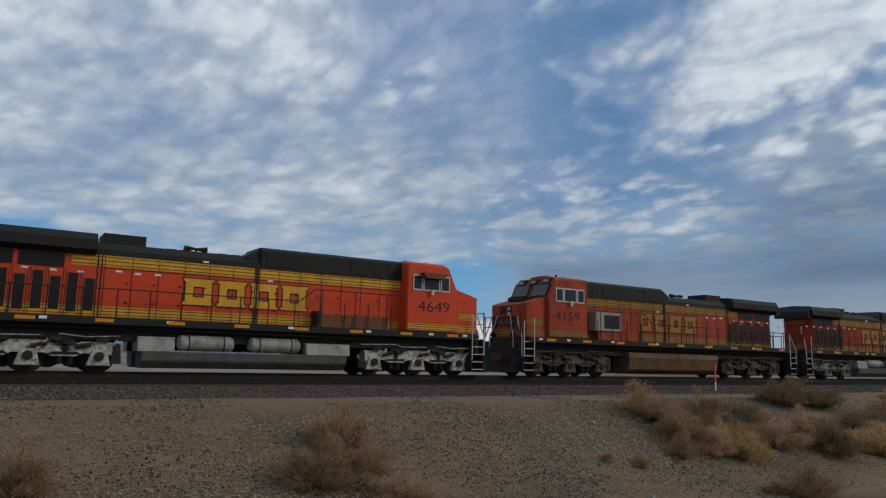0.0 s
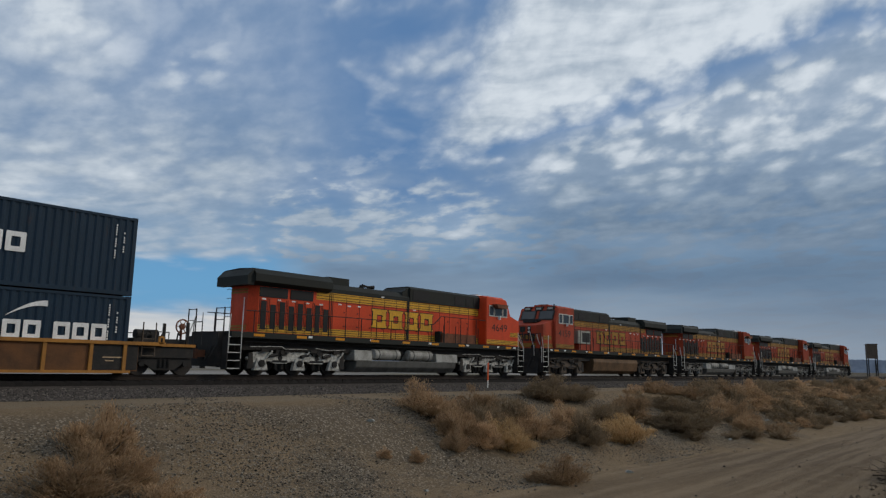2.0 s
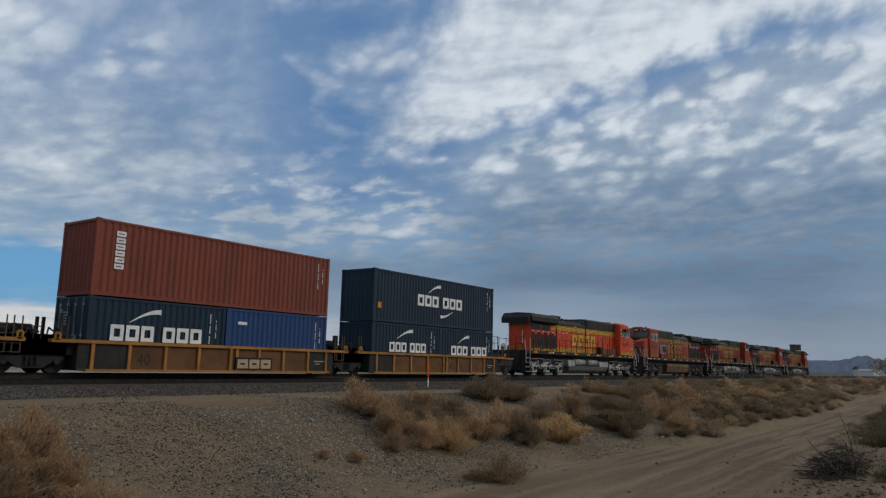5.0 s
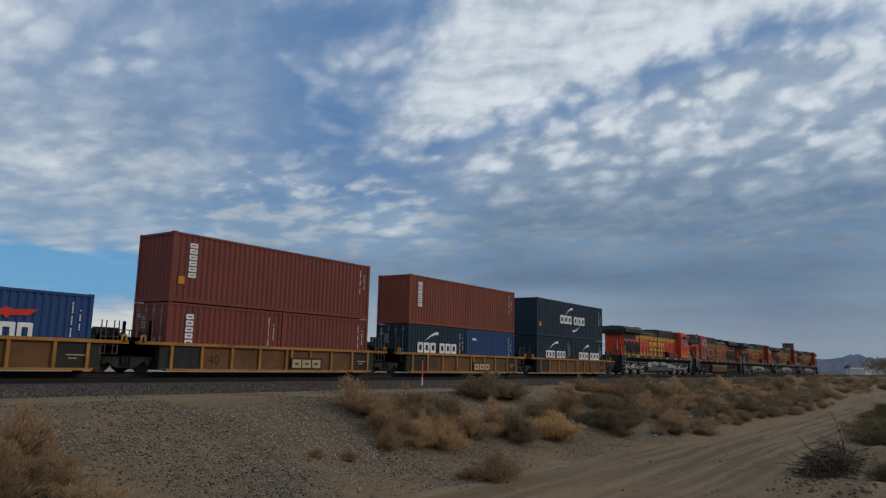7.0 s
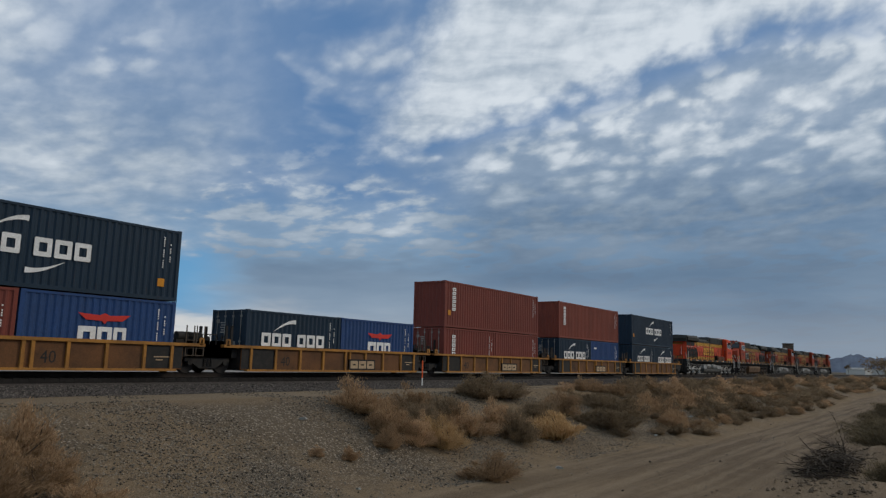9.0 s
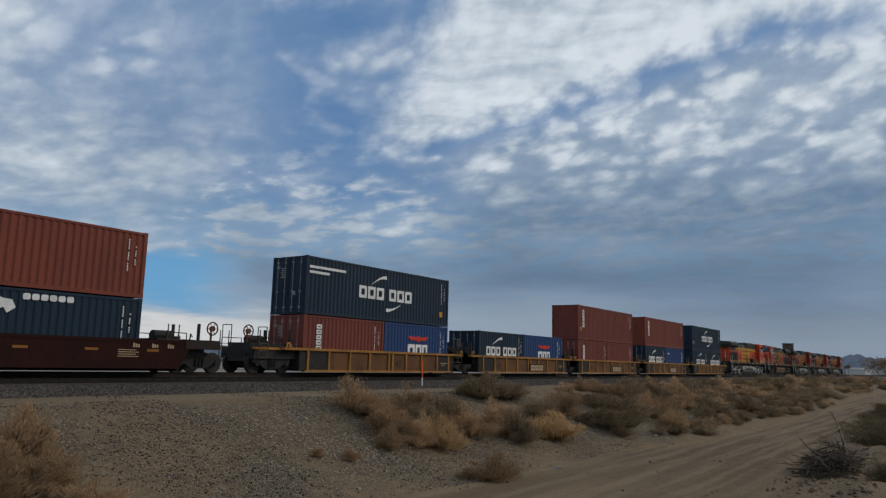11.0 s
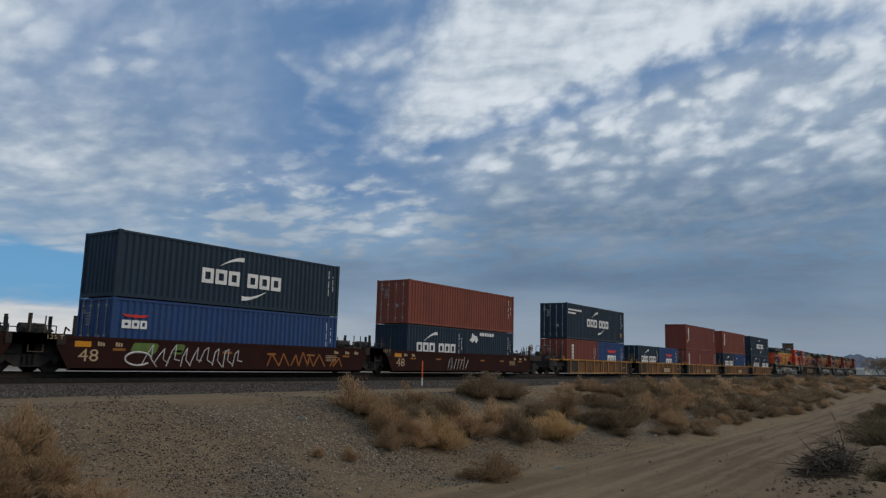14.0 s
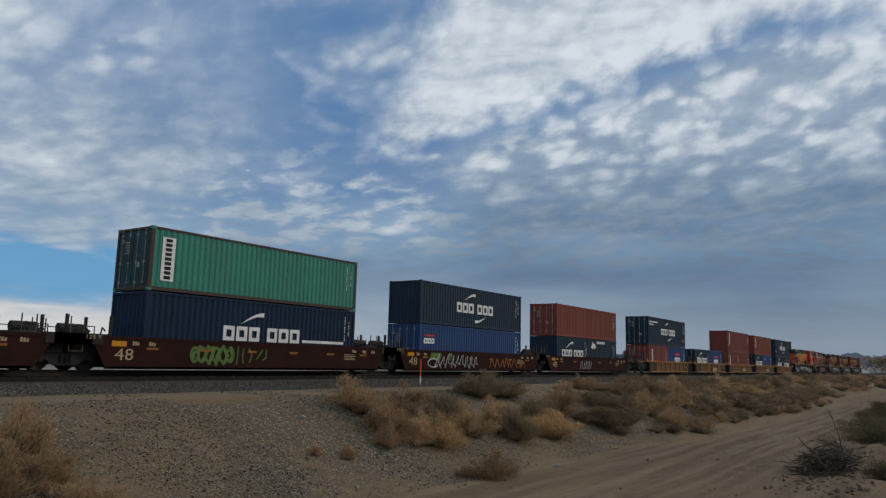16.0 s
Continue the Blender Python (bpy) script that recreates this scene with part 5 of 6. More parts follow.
def well_car(u, length, paint, panel, ribs, label, left_truck, right_truck, cap, wheel_side=None, wheel_x=None, first=False, art=""):
    """One unit of an articulated well car: u is the left end of its well."""
    car = thing("well_car", label, "rail car", "well cars of the train", u)
    L = length
    top = 1.22 if ribs else 1.30
    yo = 1.50 if ribs else 1.52
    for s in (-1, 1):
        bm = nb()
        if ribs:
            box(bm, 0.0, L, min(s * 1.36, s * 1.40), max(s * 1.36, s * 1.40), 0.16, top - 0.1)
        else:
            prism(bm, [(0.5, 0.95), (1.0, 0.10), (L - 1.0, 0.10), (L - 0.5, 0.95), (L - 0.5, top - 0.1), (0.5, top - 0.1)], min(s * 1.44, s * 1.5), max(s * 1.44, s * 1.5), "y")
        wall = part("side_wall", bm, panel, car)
        bm = nb()
        box(bm, -1.0, L + 1.0, min(s * 1.24, s * yo), max(s * 1.24, s * yo), top - 0.12, top)
        part("top_sill", bm, paint, car, bevel=0.015)
        if ribs:
            for x in (-0.92, L + 0.70):
                bm = nb()
                ring(bm, x, x + 0.24, top - 0.06, top + 0.24, 0.0, 0.2, 0.3, 0.05)
                part("lifting_lug", shift(bm, 0, s * 1.45), paint, car)
        else:
            for x0, x1 in ((-1.0, 0.8), (L - 0.7, L + 1.0)):
                bm = nb()
                box(bm, x0, x1, min(s * 1.2, s * 1.535), max(s * 1.2, s * 1.535), 0.98, top + 0.06)
                end = part("end_casting", bm, FRAME_BLACK, car, bevel=0.02)
                if s < 0 and x0 < 0:
                    part("capacity_stencil", shift(text_mesh("125 T", 0.14, 0.58), 0.15, -1.539, 1.17), PALE_TAN, end, "small stencilled capacity")
        bm = nb()
        box(bm, 0.3 if ribs else 1.05, L - (0.3 if ribs else 1.05), min(s * 1.28, s * 1.5), max(s * 1.28, s * 1.5), 0.09, 0.18)
        part("bottom_sill", bm, paint if ribs else panel, car, bevel=0.015)
        if ribs:
            for x in (0.46, 1.9, 3.44, 4.98, 6.58, 6.90, 8.12, 9.56, 11.1, 12.3):
                bm = nb()
                prism(bm, [(x, 0.16), (x + 0.12, 0.16), (x + 0.12, top - 0.1), (x, top - 0.1)], min(s * 1.40, s * 1.48), max(s * 1.40, s * 1.48), "y")
                part("rib", bm, paint, wall)
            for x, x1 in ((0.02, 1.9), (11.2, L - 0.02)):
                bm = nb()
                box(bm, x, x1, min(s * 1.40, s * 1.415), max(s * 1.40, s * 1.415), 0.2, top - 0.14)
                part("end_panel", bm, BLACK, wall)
        else:
            for i in range(6):
                x = 2.6 + i * (L - 5) / 5
                bm = nb()
                box(bm, x, x + 0.5, min(s * 1.5, s * 1.508), max(s * 1.5, s * 1.508), 0.83, 0.92)
                part("reflector", bm, REFLECT_DULL, wall)
            bm = nb()
            for x in (0.5, 1.2, 2.0, 2.7, L - 3.0, L - 2.2, L - 1.5, L - 0.7):
                for k in range(3):
                    box(bm, x + k * 0.1, x + k * 0.1 + 0.07, min(s * 1.5, s * 1.507), max(s * 1.5, s * 1.507), 0.98, 1.14 - 0.02 * k)
            for k in range(4):
                box(bm, L - 3.6, L - 2.75 - 0.1 * (k % 2), min(s * 1.5, s * 1.506), max(s * 1.5, s * 1.506), 0.62 + k * 0.08, 0.65 + k * 0.08)
            part("stencil_bar", bm, PALE_TAN, wall)
            bm = nb()
            box(bm, 1.15, 1.75, min(s * 1.5, s * 1.508), max(s * 1.5, s * 1.508), 0.93, 1.13)
            part("placard", bm, REFLECT, wall)
    bm = nb()
    e = 0.2 if ribs else 1.7
    box(bm, e, L - e, -1.28, 1.28, 0.12, 0.22)
    e = 0.0 if ribs else 1.6
    box(bm, e, e + 0.12, -1.36, 1.36, 0.2, 1.1), box(bm, L - e - 0.12, L - e, -1.36, 1.36, 0.2, 1.1)
    part("well_floor", bm, BLACK, car)
    # capacity figure
    bm = shift(text_mesh(cap, 0.44, 0.55 if ribs else 0.76), (2.32 if wheel_side is None else 7.25) if ribs else 1.3, -1.403 if ribs else -1.506, 0.34 if ribs else 0.42)
    part("capacity_figure", bm, BLACK if ribs else PALE_TAN, car, "stencilled figure")
    if ribs:
        if wheel_side is None:
            bm = nb()
            box(bm, 6.9, 8.92, -1.482, -1.40, 0.2, 0.74)
            part("name_panel", bm, BLACK, car, "dark painted panel")
        for i in range(3 if wheel_side is None else 0):
            bm = nb()
            ring(bm, 6.99 + i * 0.64, 6.99 + i * 0.64 + 0.56, 0.27, 0.66, -1.486, 0.04, 0.3)
            part("name_block", bm, PALE_TAN, car, "pale painted block")
        bm = nb()
        box(bm, L - 1.3, L - 0.5, -1.425, -1.417, 0.62, 0.66), box(bm, L - 1.2, L - 0.9, -1.425, -1.417, 0.5, 0.54)
        part("stencil_bar", bm, PALE_TAN, car)
    if art:
        graffiti(car, art, L)
    for tr in left_truck:
        end_platform(car, tr - (1.2 if ribs else 0.2), 0.0 if ribs else 1.6, paint, tr - 1.0 if wheel_side == "left" else None)
        car_truck(car, tr) if first else None
    for tr in right_truck:
        end_platform(car, L if ribs else L - 1.6, tr + (1.2 if ribs else 0.2), paint, tr + 1.0 if wheel_side == "right" else None)
        car_truck(car, tr)
    return car


def graffiti(car, art, L):
    rnd = random.Random(art)
    y = -1.509
    if art == "white":
        for i in range(9):
            bm = nb()
            x = 3.9 + i * 0.52
            w = 0.022
            pts = [(x + rnd.uniform(-0.1, 0.1), 0.25 + rnd.uniform(0, 0.2)), (x + 0.15, 0.75 + rnd.uniform(-0.1, 0.2)), (x + 0.35, 1.05 + rnd.uniform(-0.1, 0.08)), (x + 0.3, 0.55), (x + 0.55, 0.35 + rnd.uniform(-0.1, 0.2))]
            pipe(bm, [(a, y, b) for a, b in pts], w, 5)
            part("graffiti", bm, SPRAY_WHITE, car, "white sprayed scrawl")
        bm = nb()
        pts = [(3.4 + 0.55 * math.cos(a * 0.4) + 0.25, y, 0.55 + 0.25 * math.sin(a * 0.4)) for a in range(15)]
        pipe(bm, pts, 0.04, 5)
        part("graffiti", bm, SPRAY_WHITE, car, "white sprayed scrawl")
        for x0, x1 in ((3.3, 4.4), (5.1, 5.6)):
            bm = nb()
            slab(bm, x0, x1, 0.75, 1.15, -1.502, 0.1, 0.2)
            part("graffiti", bm, LIME, car, "lime sprayed patch")
        for x in (10.2, 11.6, 12.6, 14.0):
            bm = nb()
            pts = [(x + rnd.uniform(-0.2, 0.2) + 0.25 * k, y + 0.03, 0.35 + 0.7 * (k % 2) * rnd.uniform(0.5, 1.0)) for k in range(5)]
            pipe(bm, pts, 0.05, 5)
            part("graffiti", bm, SPRAY_ORANGE, car, "dull orange sprayed strokes")
    elif art == "lime":
        for i in range(11):
            bm = nb()
            x = 4.8 + i * 0.36
            pipe(bm, [(x, y, 0.25 + rnd.random() * 0.3), (x + rnd.uniform(-0.25, 0.35), y, 0.6 + rnd.random() * 0.2), (x + rnd.uniform(-0.1, 0.4), y, 1.0 + rnd.random() * 0.12)], 0.09 if i < 6 else 0.035, 6)
            if i < 6:
                pipe(bm, [(x + 0.18 * math.cos(k * 0.7), y, 0.7 + 0.3 * math.sin(k * 0.7)) for k in range(10)], 0.07, 6)
            for v in bm.verts:
                v.co.y = -1.504 + (v.co.y + 1.509) * 0.04
            part("graffiti", bm, LIME, car, "lime sprayed scrawl")
    else:
        for i in range(7):
            bm = nb()
            x = 6.3 + i * 0.33
            pipe(bm, [(x, y, 0.25 + rnd.random() * 0.1), (x + 0.12, y, 0.6), (x + rnd.uniform(0.1, 0.3), y, 0.85 + rnd.random() * 0.2)], 0.018, 5)
            part("graffiti", bm, SPRAY_WHITE, car, "thin white sprayed strokes")


def build_train():
    orange = "orange, yellow and dark green diesel locomotive with silver trucks"
    locomotive(64.5, "4649", label=orange + ", cab forward")
    locomotive(88.05, "4159", worn=True, turned=True, label="faded orange diesel locomotive with brown fuel tank, cab trailing")
    for i in range(3):
        locomotive(109.1 + 22.3 * i, "", label="orange, yellow and dark green diesel locomotive leading the train", dull=True, r=0.0 if i else 0.9)
    yellow = "weathered yellow well car unit with ribbed side panels"
    brown = "oxide brown smooth-sided well car unit"
    navy, red, blue = "dark navy corrugated steel shipping container with white emblem", "red-brown corrugated steel shipping container", "blue corrugated steel shipping container"
    # yellow cars: well starts 0.35 m behind the boxes they carry
    wells = [48.99, 33.35, 17.59, 2.29, -13.57]
    for i, b in enumerate(wells):
        gap = 0.35
        nxt = (wells[i - 1] - (b + 12.19)) / 2 if i else 0
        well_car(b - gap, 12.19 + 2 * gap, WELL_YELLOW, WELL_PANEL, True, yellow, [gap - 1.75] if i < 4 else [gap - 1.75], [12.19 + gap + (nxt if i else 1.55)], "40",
                 "right" if i == 0 else ("left" if i == 4 else None), first=(i == 4))
    browns = [-34.42, -52.46, -70.36, -88.36]
    for i, b in enumerate(browns):
        gap = 2.6
        well_car(b - gap, 12.19 + 2 * gap, WELL_BROWN, WELL_BROWN, False, brown + (" with sprayed graffiti" if i < 3 else ""), [gap - 2.92], [12.19 + gap + 2.92], "48",
                 "right" if i == 0 else None, art=("strokes", "white", "lime", "")[i])
    z0 = 0.26
    c20, c40 = 6.058, 12.19
    b = wells
    container(b[0], z0, c20, 2.59, C_NAVY, navy, marks=("low20",))
    container(b[0] + 6.13, z0, c20, 2.59, C_NAVY, navy, marks=("low20b",))
    container(b[0], 2.87, c40, 2.9, C_NAVY, navy, marks=("big", "tag"))
    container(b[1], z0, c20, 2.59, C_NAVY, navy, True, ("low20w",))
    container(b[1] + 6.13, z0, c20, 2.59, C_BLUE, blue, marks=("small20",))
    container(b[1], 2.87, c40, 2.9, C_ORANGE, red + " with upright white marks", marks=("triton",))
    container(b[2], z0, c20, 2.59, C_RED, red + " with upright white marks", True, ("triton20",))
    container(b[2] + 6.13, z0, c20, 2.59, C_RED, red)
    container(b[2], 2.87, c40, 2.9, C_RED, red + " with upright white marks", marks=("triton", "tag"))
    container(b[3], z0, c20, 2.59, C_NAVY, navy, True, ("low20w",))
    container(b[3] + 6.13, z0, c20, 2.59, C_BLUE, blue + " with red emblem", marks=("eagle20",))
    container(b[4], z0, c20, 2.59, C_RED, red, True, ("triton20",))
    container(b[4] + 6.13, z0, c20, 2.59, C_BLUE, blue + " with red emblem", marks=("eagle20",))
    container(b[4], 2.87, c40, 2.9, C_NAVY, navy, True, ("big", "tag_end", "words"))
    b = browns
    container(b[0], z0, c20, 2.59, C_NAVY, navy, marks=("low20w",))
    container(b[0] + 6.13, z0, c20, 2.59, C_NAVY, "dark navy corrugated steel shipping container with animal emblem", marks=("horse",))
    container(b[0], 2.87, c40, 2.59, C_ORANGE, red, True)
    container(b[1], z0, c40, 2.59, C_BLUE, blue + " with red emblem", True, ("eagle40",))
    container(b[1], 2.87, c40, 2.59, C_NAVY, navy, marks=("big_std",))
    container(b[2], z0, c40, 2.9, C_DEEP, blue + " with white emblem", marks=("low40", "words_low"))
    container(b[2], 3.18, c40, 2.59, C_TEAL, "teal green corrugated steel shipping container with white panel", True, ("banner",))


build_train()


# ---- plants ----
def brush_material(name, a, b):
    m = bpy.data.materials.new(name)
    m.use_nodes = True
    nt = m.node_tree
    N, K = nt.nodes.new, nt.links.new
    p = nt.nodes["Principled BSDF"]
    geo, info = N("ShaderNodeNewGeometry"), N("ShaderNodeObjectInfo")
    mx = N("ShaderNodeMix")
    mx.data_type = "RGBA"
    K(geo.outputs["Random Per Island"], mx.inputs[0])
    mx.inputs[6].default_value, mx.inputs[7].default_value = (*a, 1), (*b, 1)
    hs = N("ShaderNodeHueSaturation")
    K(mx.outputs[2], hs.inputs["Color"])
    vr = N("ShaderNodeMapRange")
    K(info.outputs["Random"], vr.inputs[0])
    vr.inputs[3].default_value, vr.inputs[4].default_value = 0.68, 1.18
    K(vr.outputs[0], hs.inputs["Value"])
    K(hs.outputs[0], p.inputs["Base Color"])
    p.inputs["Roughness"].default_value = 0.9
    p.inputs["Specular IOR Level"].default_value = 0.1
    tr = N("ShaderNodeBsdfTranslucent")
    K(hs.outputs[0], tr.inputs[0])
    ms = N("ShaderNodeMixShader")
    ms.inputs[0].default_value = 0.4
    K(p.outputs[0], ms.inputs[1]), K(tr.outputs[0], ms.inputs[2])
    K(ms.outputs[0], nt.nodes["Material Output"].inputs[0])
    return m


STRAW = brush_material("dry_brush_straw", (0.30, 0.188, 0.102), (0.54, 0.365, 0.212))
GOLD = brush_material("dry_brush_gold", (0.34, 0.21, 0.095), (0.58, 0.395, 0.20))
OLIVE = brush_material("dull_olive_brush", (0.15, 0.110, 0.068), (0.31, 0.225, 0.138))
DUSK = brush_material("dark_brush", (0.085, 0.068, 0.042), (0.19, 0.15, 0.09))
TWIG = brush_material("grey_twig", (0.07, 0.055, 0.045), (0.16, 0.13, 0.10))


def shrub_meshes(seed, material, n_plume=34, n_twig=11500, thick=1.1):
    """A dry shrub, one metre wide and high: feathery plumes of fine twigs fanning up from bare stems."""
    rnd = random.Random(seed)
    plumes = []
    for i in range(n_plume):
        a, lean = rnd.random() * 6.28, math.sqrt(rnd.random()) * 1.25
        ln = (0.78 - 0.26 * lean / 1.25) * rnd.uniform(0.7, 1.15)
        d = Vector((math.cos(a) * math.sin(lean), math.sin(a) * math.sin(lean), math.cos(lean) * 1.05 + 0.12)).normalized()
        plumes.append((Vector((rnd.gauss(0, 0.06), rnd.gauss(0, 0.06), 0.0)), d, ln, rnd.uniform(0.09, 0.16)))
    verts, faces = [], []
    for i in range(n_twig):
        base, d, ln, wide = rnd.choice(plumes)
        k = 1 - rnd.random() ** 1.7 * 0.86
        spread = wide * (0.35 + 0.9 * k) * (1.0 if k < 0.85 else 1.0 - (k - 0.85) * 3.0)
        q = base + d * ln * k + Vector((rnd.gauss(0, 1), rnd.gauss(0, 1), rnd.gauss(0, 0.8))) * spread * 0.55
        q.z = q.z - 0.10 * k * math.hypot(d.x, d.y)
        if q.z < 0.0:
            q.z = rnd.random() * 0.10
        up = (d + Vector((0, 0, 0.35)) + Vector((rnd.gauss(0, 0.4), rnd.gauss(0, 0.4), rnd.gauss(0, 0.35)))).normalized()
        side = up.cross(Vector((rnd.gauss(0, 1), rnd.gauss(0, 1), rnd.gauss(0, 1)))).normalized()
        tl, w = rnd.uniform(0.035, 0.10) * (0.6 + 0.4 * thick), rnd.uniform(0.003, 0.0068) * thick
        k = len(verts)
        verts += [q - up * tl * 0.5, q + side * w, q + up * tl * 0.5, q - side * w]
        faces.append((k, k + 1, k + 2, k + 3))
    fo = bpy.data.meshes.new("foliage")
    fo.from_pydata([tuple(v) for v in verts], [], faces)
    fo.materials.append(material)
    bm = nb()
    for base, d, ln, wide in plumes:
        m = base + d * ln * 0.45 + Vector((rnd.gauss(0, 0.03), rnd.gauss(0, 0.03), -0.02))
        e = base + d * ln * 0.85
        cyl(bm, base - Vector((0, 0, 0.06)), m, 0.012, 4, 0.008)
        cyl(bm, m, e, 0.008, 4, 0.003)
    st = bpy.data.meshes.new("woody_base")
    bm.to_mesh(st)
    bm.free()
    st.materials.append(TWIG)
    return fo, st


SHRUBS = [(1.05, 15.9, 1.25, 0.95)] + [
    (20.6, 18.3, 1.97, 1.29), (20.1, 16.4, 1.37, 1.47), (22.5, 17.5, 1.62, 1.29), (19.0, 15.5, 0.83, 0.83), (20.4, 15.4, 1.15, 1.15)] + [
    (21.5, 15.2, 1.49, 1.19), (22.0, 16.5, 1.25, 1.46), (24.0, 17.2, 2.01, 1.45), (23.9, 15.8, 1.73, 1.62), (30.1, 19.0, 2.02, 1.48)] + [
    (32.1, 18.8, 2.12, 1.13), (26.5, 15.9, 1.74, 1.74), (26.2, 14.8, 1.36, 1.58), (30.6, 16.2, 1.56, 1.56), (29.0, 14.5, 2.05, 1.69)]
SHRUBS += [(33.2, 16.3, 1.66, 1.66), (44.0, 19.0, 1.79, 0.89), (38.0, 16.4, 2.2, 1.23), (34.4, 14.4, 2.4, 1.51), (38.0, 15.0, 1.8, 1.8)] + [
    (51.0, 18.0, 2.3, 1.58), (41.8, 15.3, 1.95, 1.8), (41.8, 14.0, 1.6, 1.44), (39.8, 12.9, 1.5, 1.1), (19.9, 12.1, 1.39, 0.91)] + [
    (16.8, 15.2, 0.51, 0.44), (15.8, 15.6, 0.46, 0.33), (54.7, 17.8, 2.0, 1.25), (49.7, 15.3, 1.87, 1.6), (50.4, 14.2, 2.1, 1.6)]
SHRUBS += [(7.9, 16.9, 1.5, 1.25), (6.77, 15.45, 1.45, 1.05), (7.98, 15.67, 1.05, 0.9), (8.3, 14.4, 1.35, 0.75)]


def plant(x, y, w, h, kinds, rnd):
    fo, st = rnd.choice(kinds)
    ob = new("shrub")
    ob.location = (x, y, ground_z(x, y) - 0.03)
    ob.rotation_euler = (0, 0, rnd.random() * 6.28)
    ob.scale = (w * 1.24, w * 1.24, min(h, 1.3) * 1.22)
    tagged(ob, "dry straw-coloured desert shrub on the embankment", "shrub", "shrubs along the embankment")
    for nm, me in (("foliage", fo), ("woody_base", st)):
        c = new(nm, me)
        c.parent = ob
    return ob


def build_shrubs():
    rnd = random.Random(11)
    straw = [shrub_meshes(i, STRAW) for i in range(3)]
    gold = [shrub_meshes(10 + i, GOLD) for i in range(2)]
    olive = [shrub_meshes(20 + i, OLIVE) for i in range(2)]
    dusk = [shrub_meshes(30, DUSK)]
    straw_far = [shrub_meshes(40 + i, STRAW, 24, 2600, 2.0) for i in range(3)]
    olive_far = [shrub_meshes(50 + i, OLIVE, 24, 2600, 2.0) for i in range(3)]
    for x, y, w, h in SHRUBS:
        k = rnd.random()
        plant(x, y, w, h, gold if (x, y) in ((29.0, 14.5), (21.5, 15.2)) else (straw if k < 0.6 or x < 21 else olive), rnd)
    for i in range(70):
        x = 34 + 60 * (i / 70) + rnd.uniform(-1, 1)
        y = rnd.uniform(13.0, 19.6)
        plant(x, y, rnd.uniform(0.8, 1.5), rnd.uniform(0.6, 1.1), straw_far + olive_far + olive_far, rnd)
    for i in range(30):
        x = 36 + 56 * i / 30 + rnd.uniform(-0.8, 0.8)
        plant(x, rnd.uniform(11.3, 13.4), rnd.uniform(0.7, 1.5), rnd.uniform(0.4, 0.85), olive_far + olive_far + straw_far, rnd)
    for i in range(120):
        x = 45 + 190 * (i / 120) ** 1.25 + rnd.uniform(-1, 1)
        y = rnd.uniform(13.3, 19.4)
        plant(x, y, rnd.uniform(1.5, 2.7), rnd.uniform(0.9, 1.4), straw_far + olive_far + olive_far, rnd)
    for x, y, w, h in ((36.0, 2.9, 2.1, 1.15), (26.8, 1.9, 1.5, 1.0), (44, 3.5, 2.4, 1.2), (50, 4.1, 2.6, 1.2), (57, 4.4, 2.6, 1.3), (65, 4.7, 2.8, 1.3), (78, 5.6, 3.0, 1.3), (90, 3.0, 2.5, 1.5), (110, 3.5, 2.5, 1.8)):
        plant(x, y, w, h, dusk, rnd)


build_shrubs()


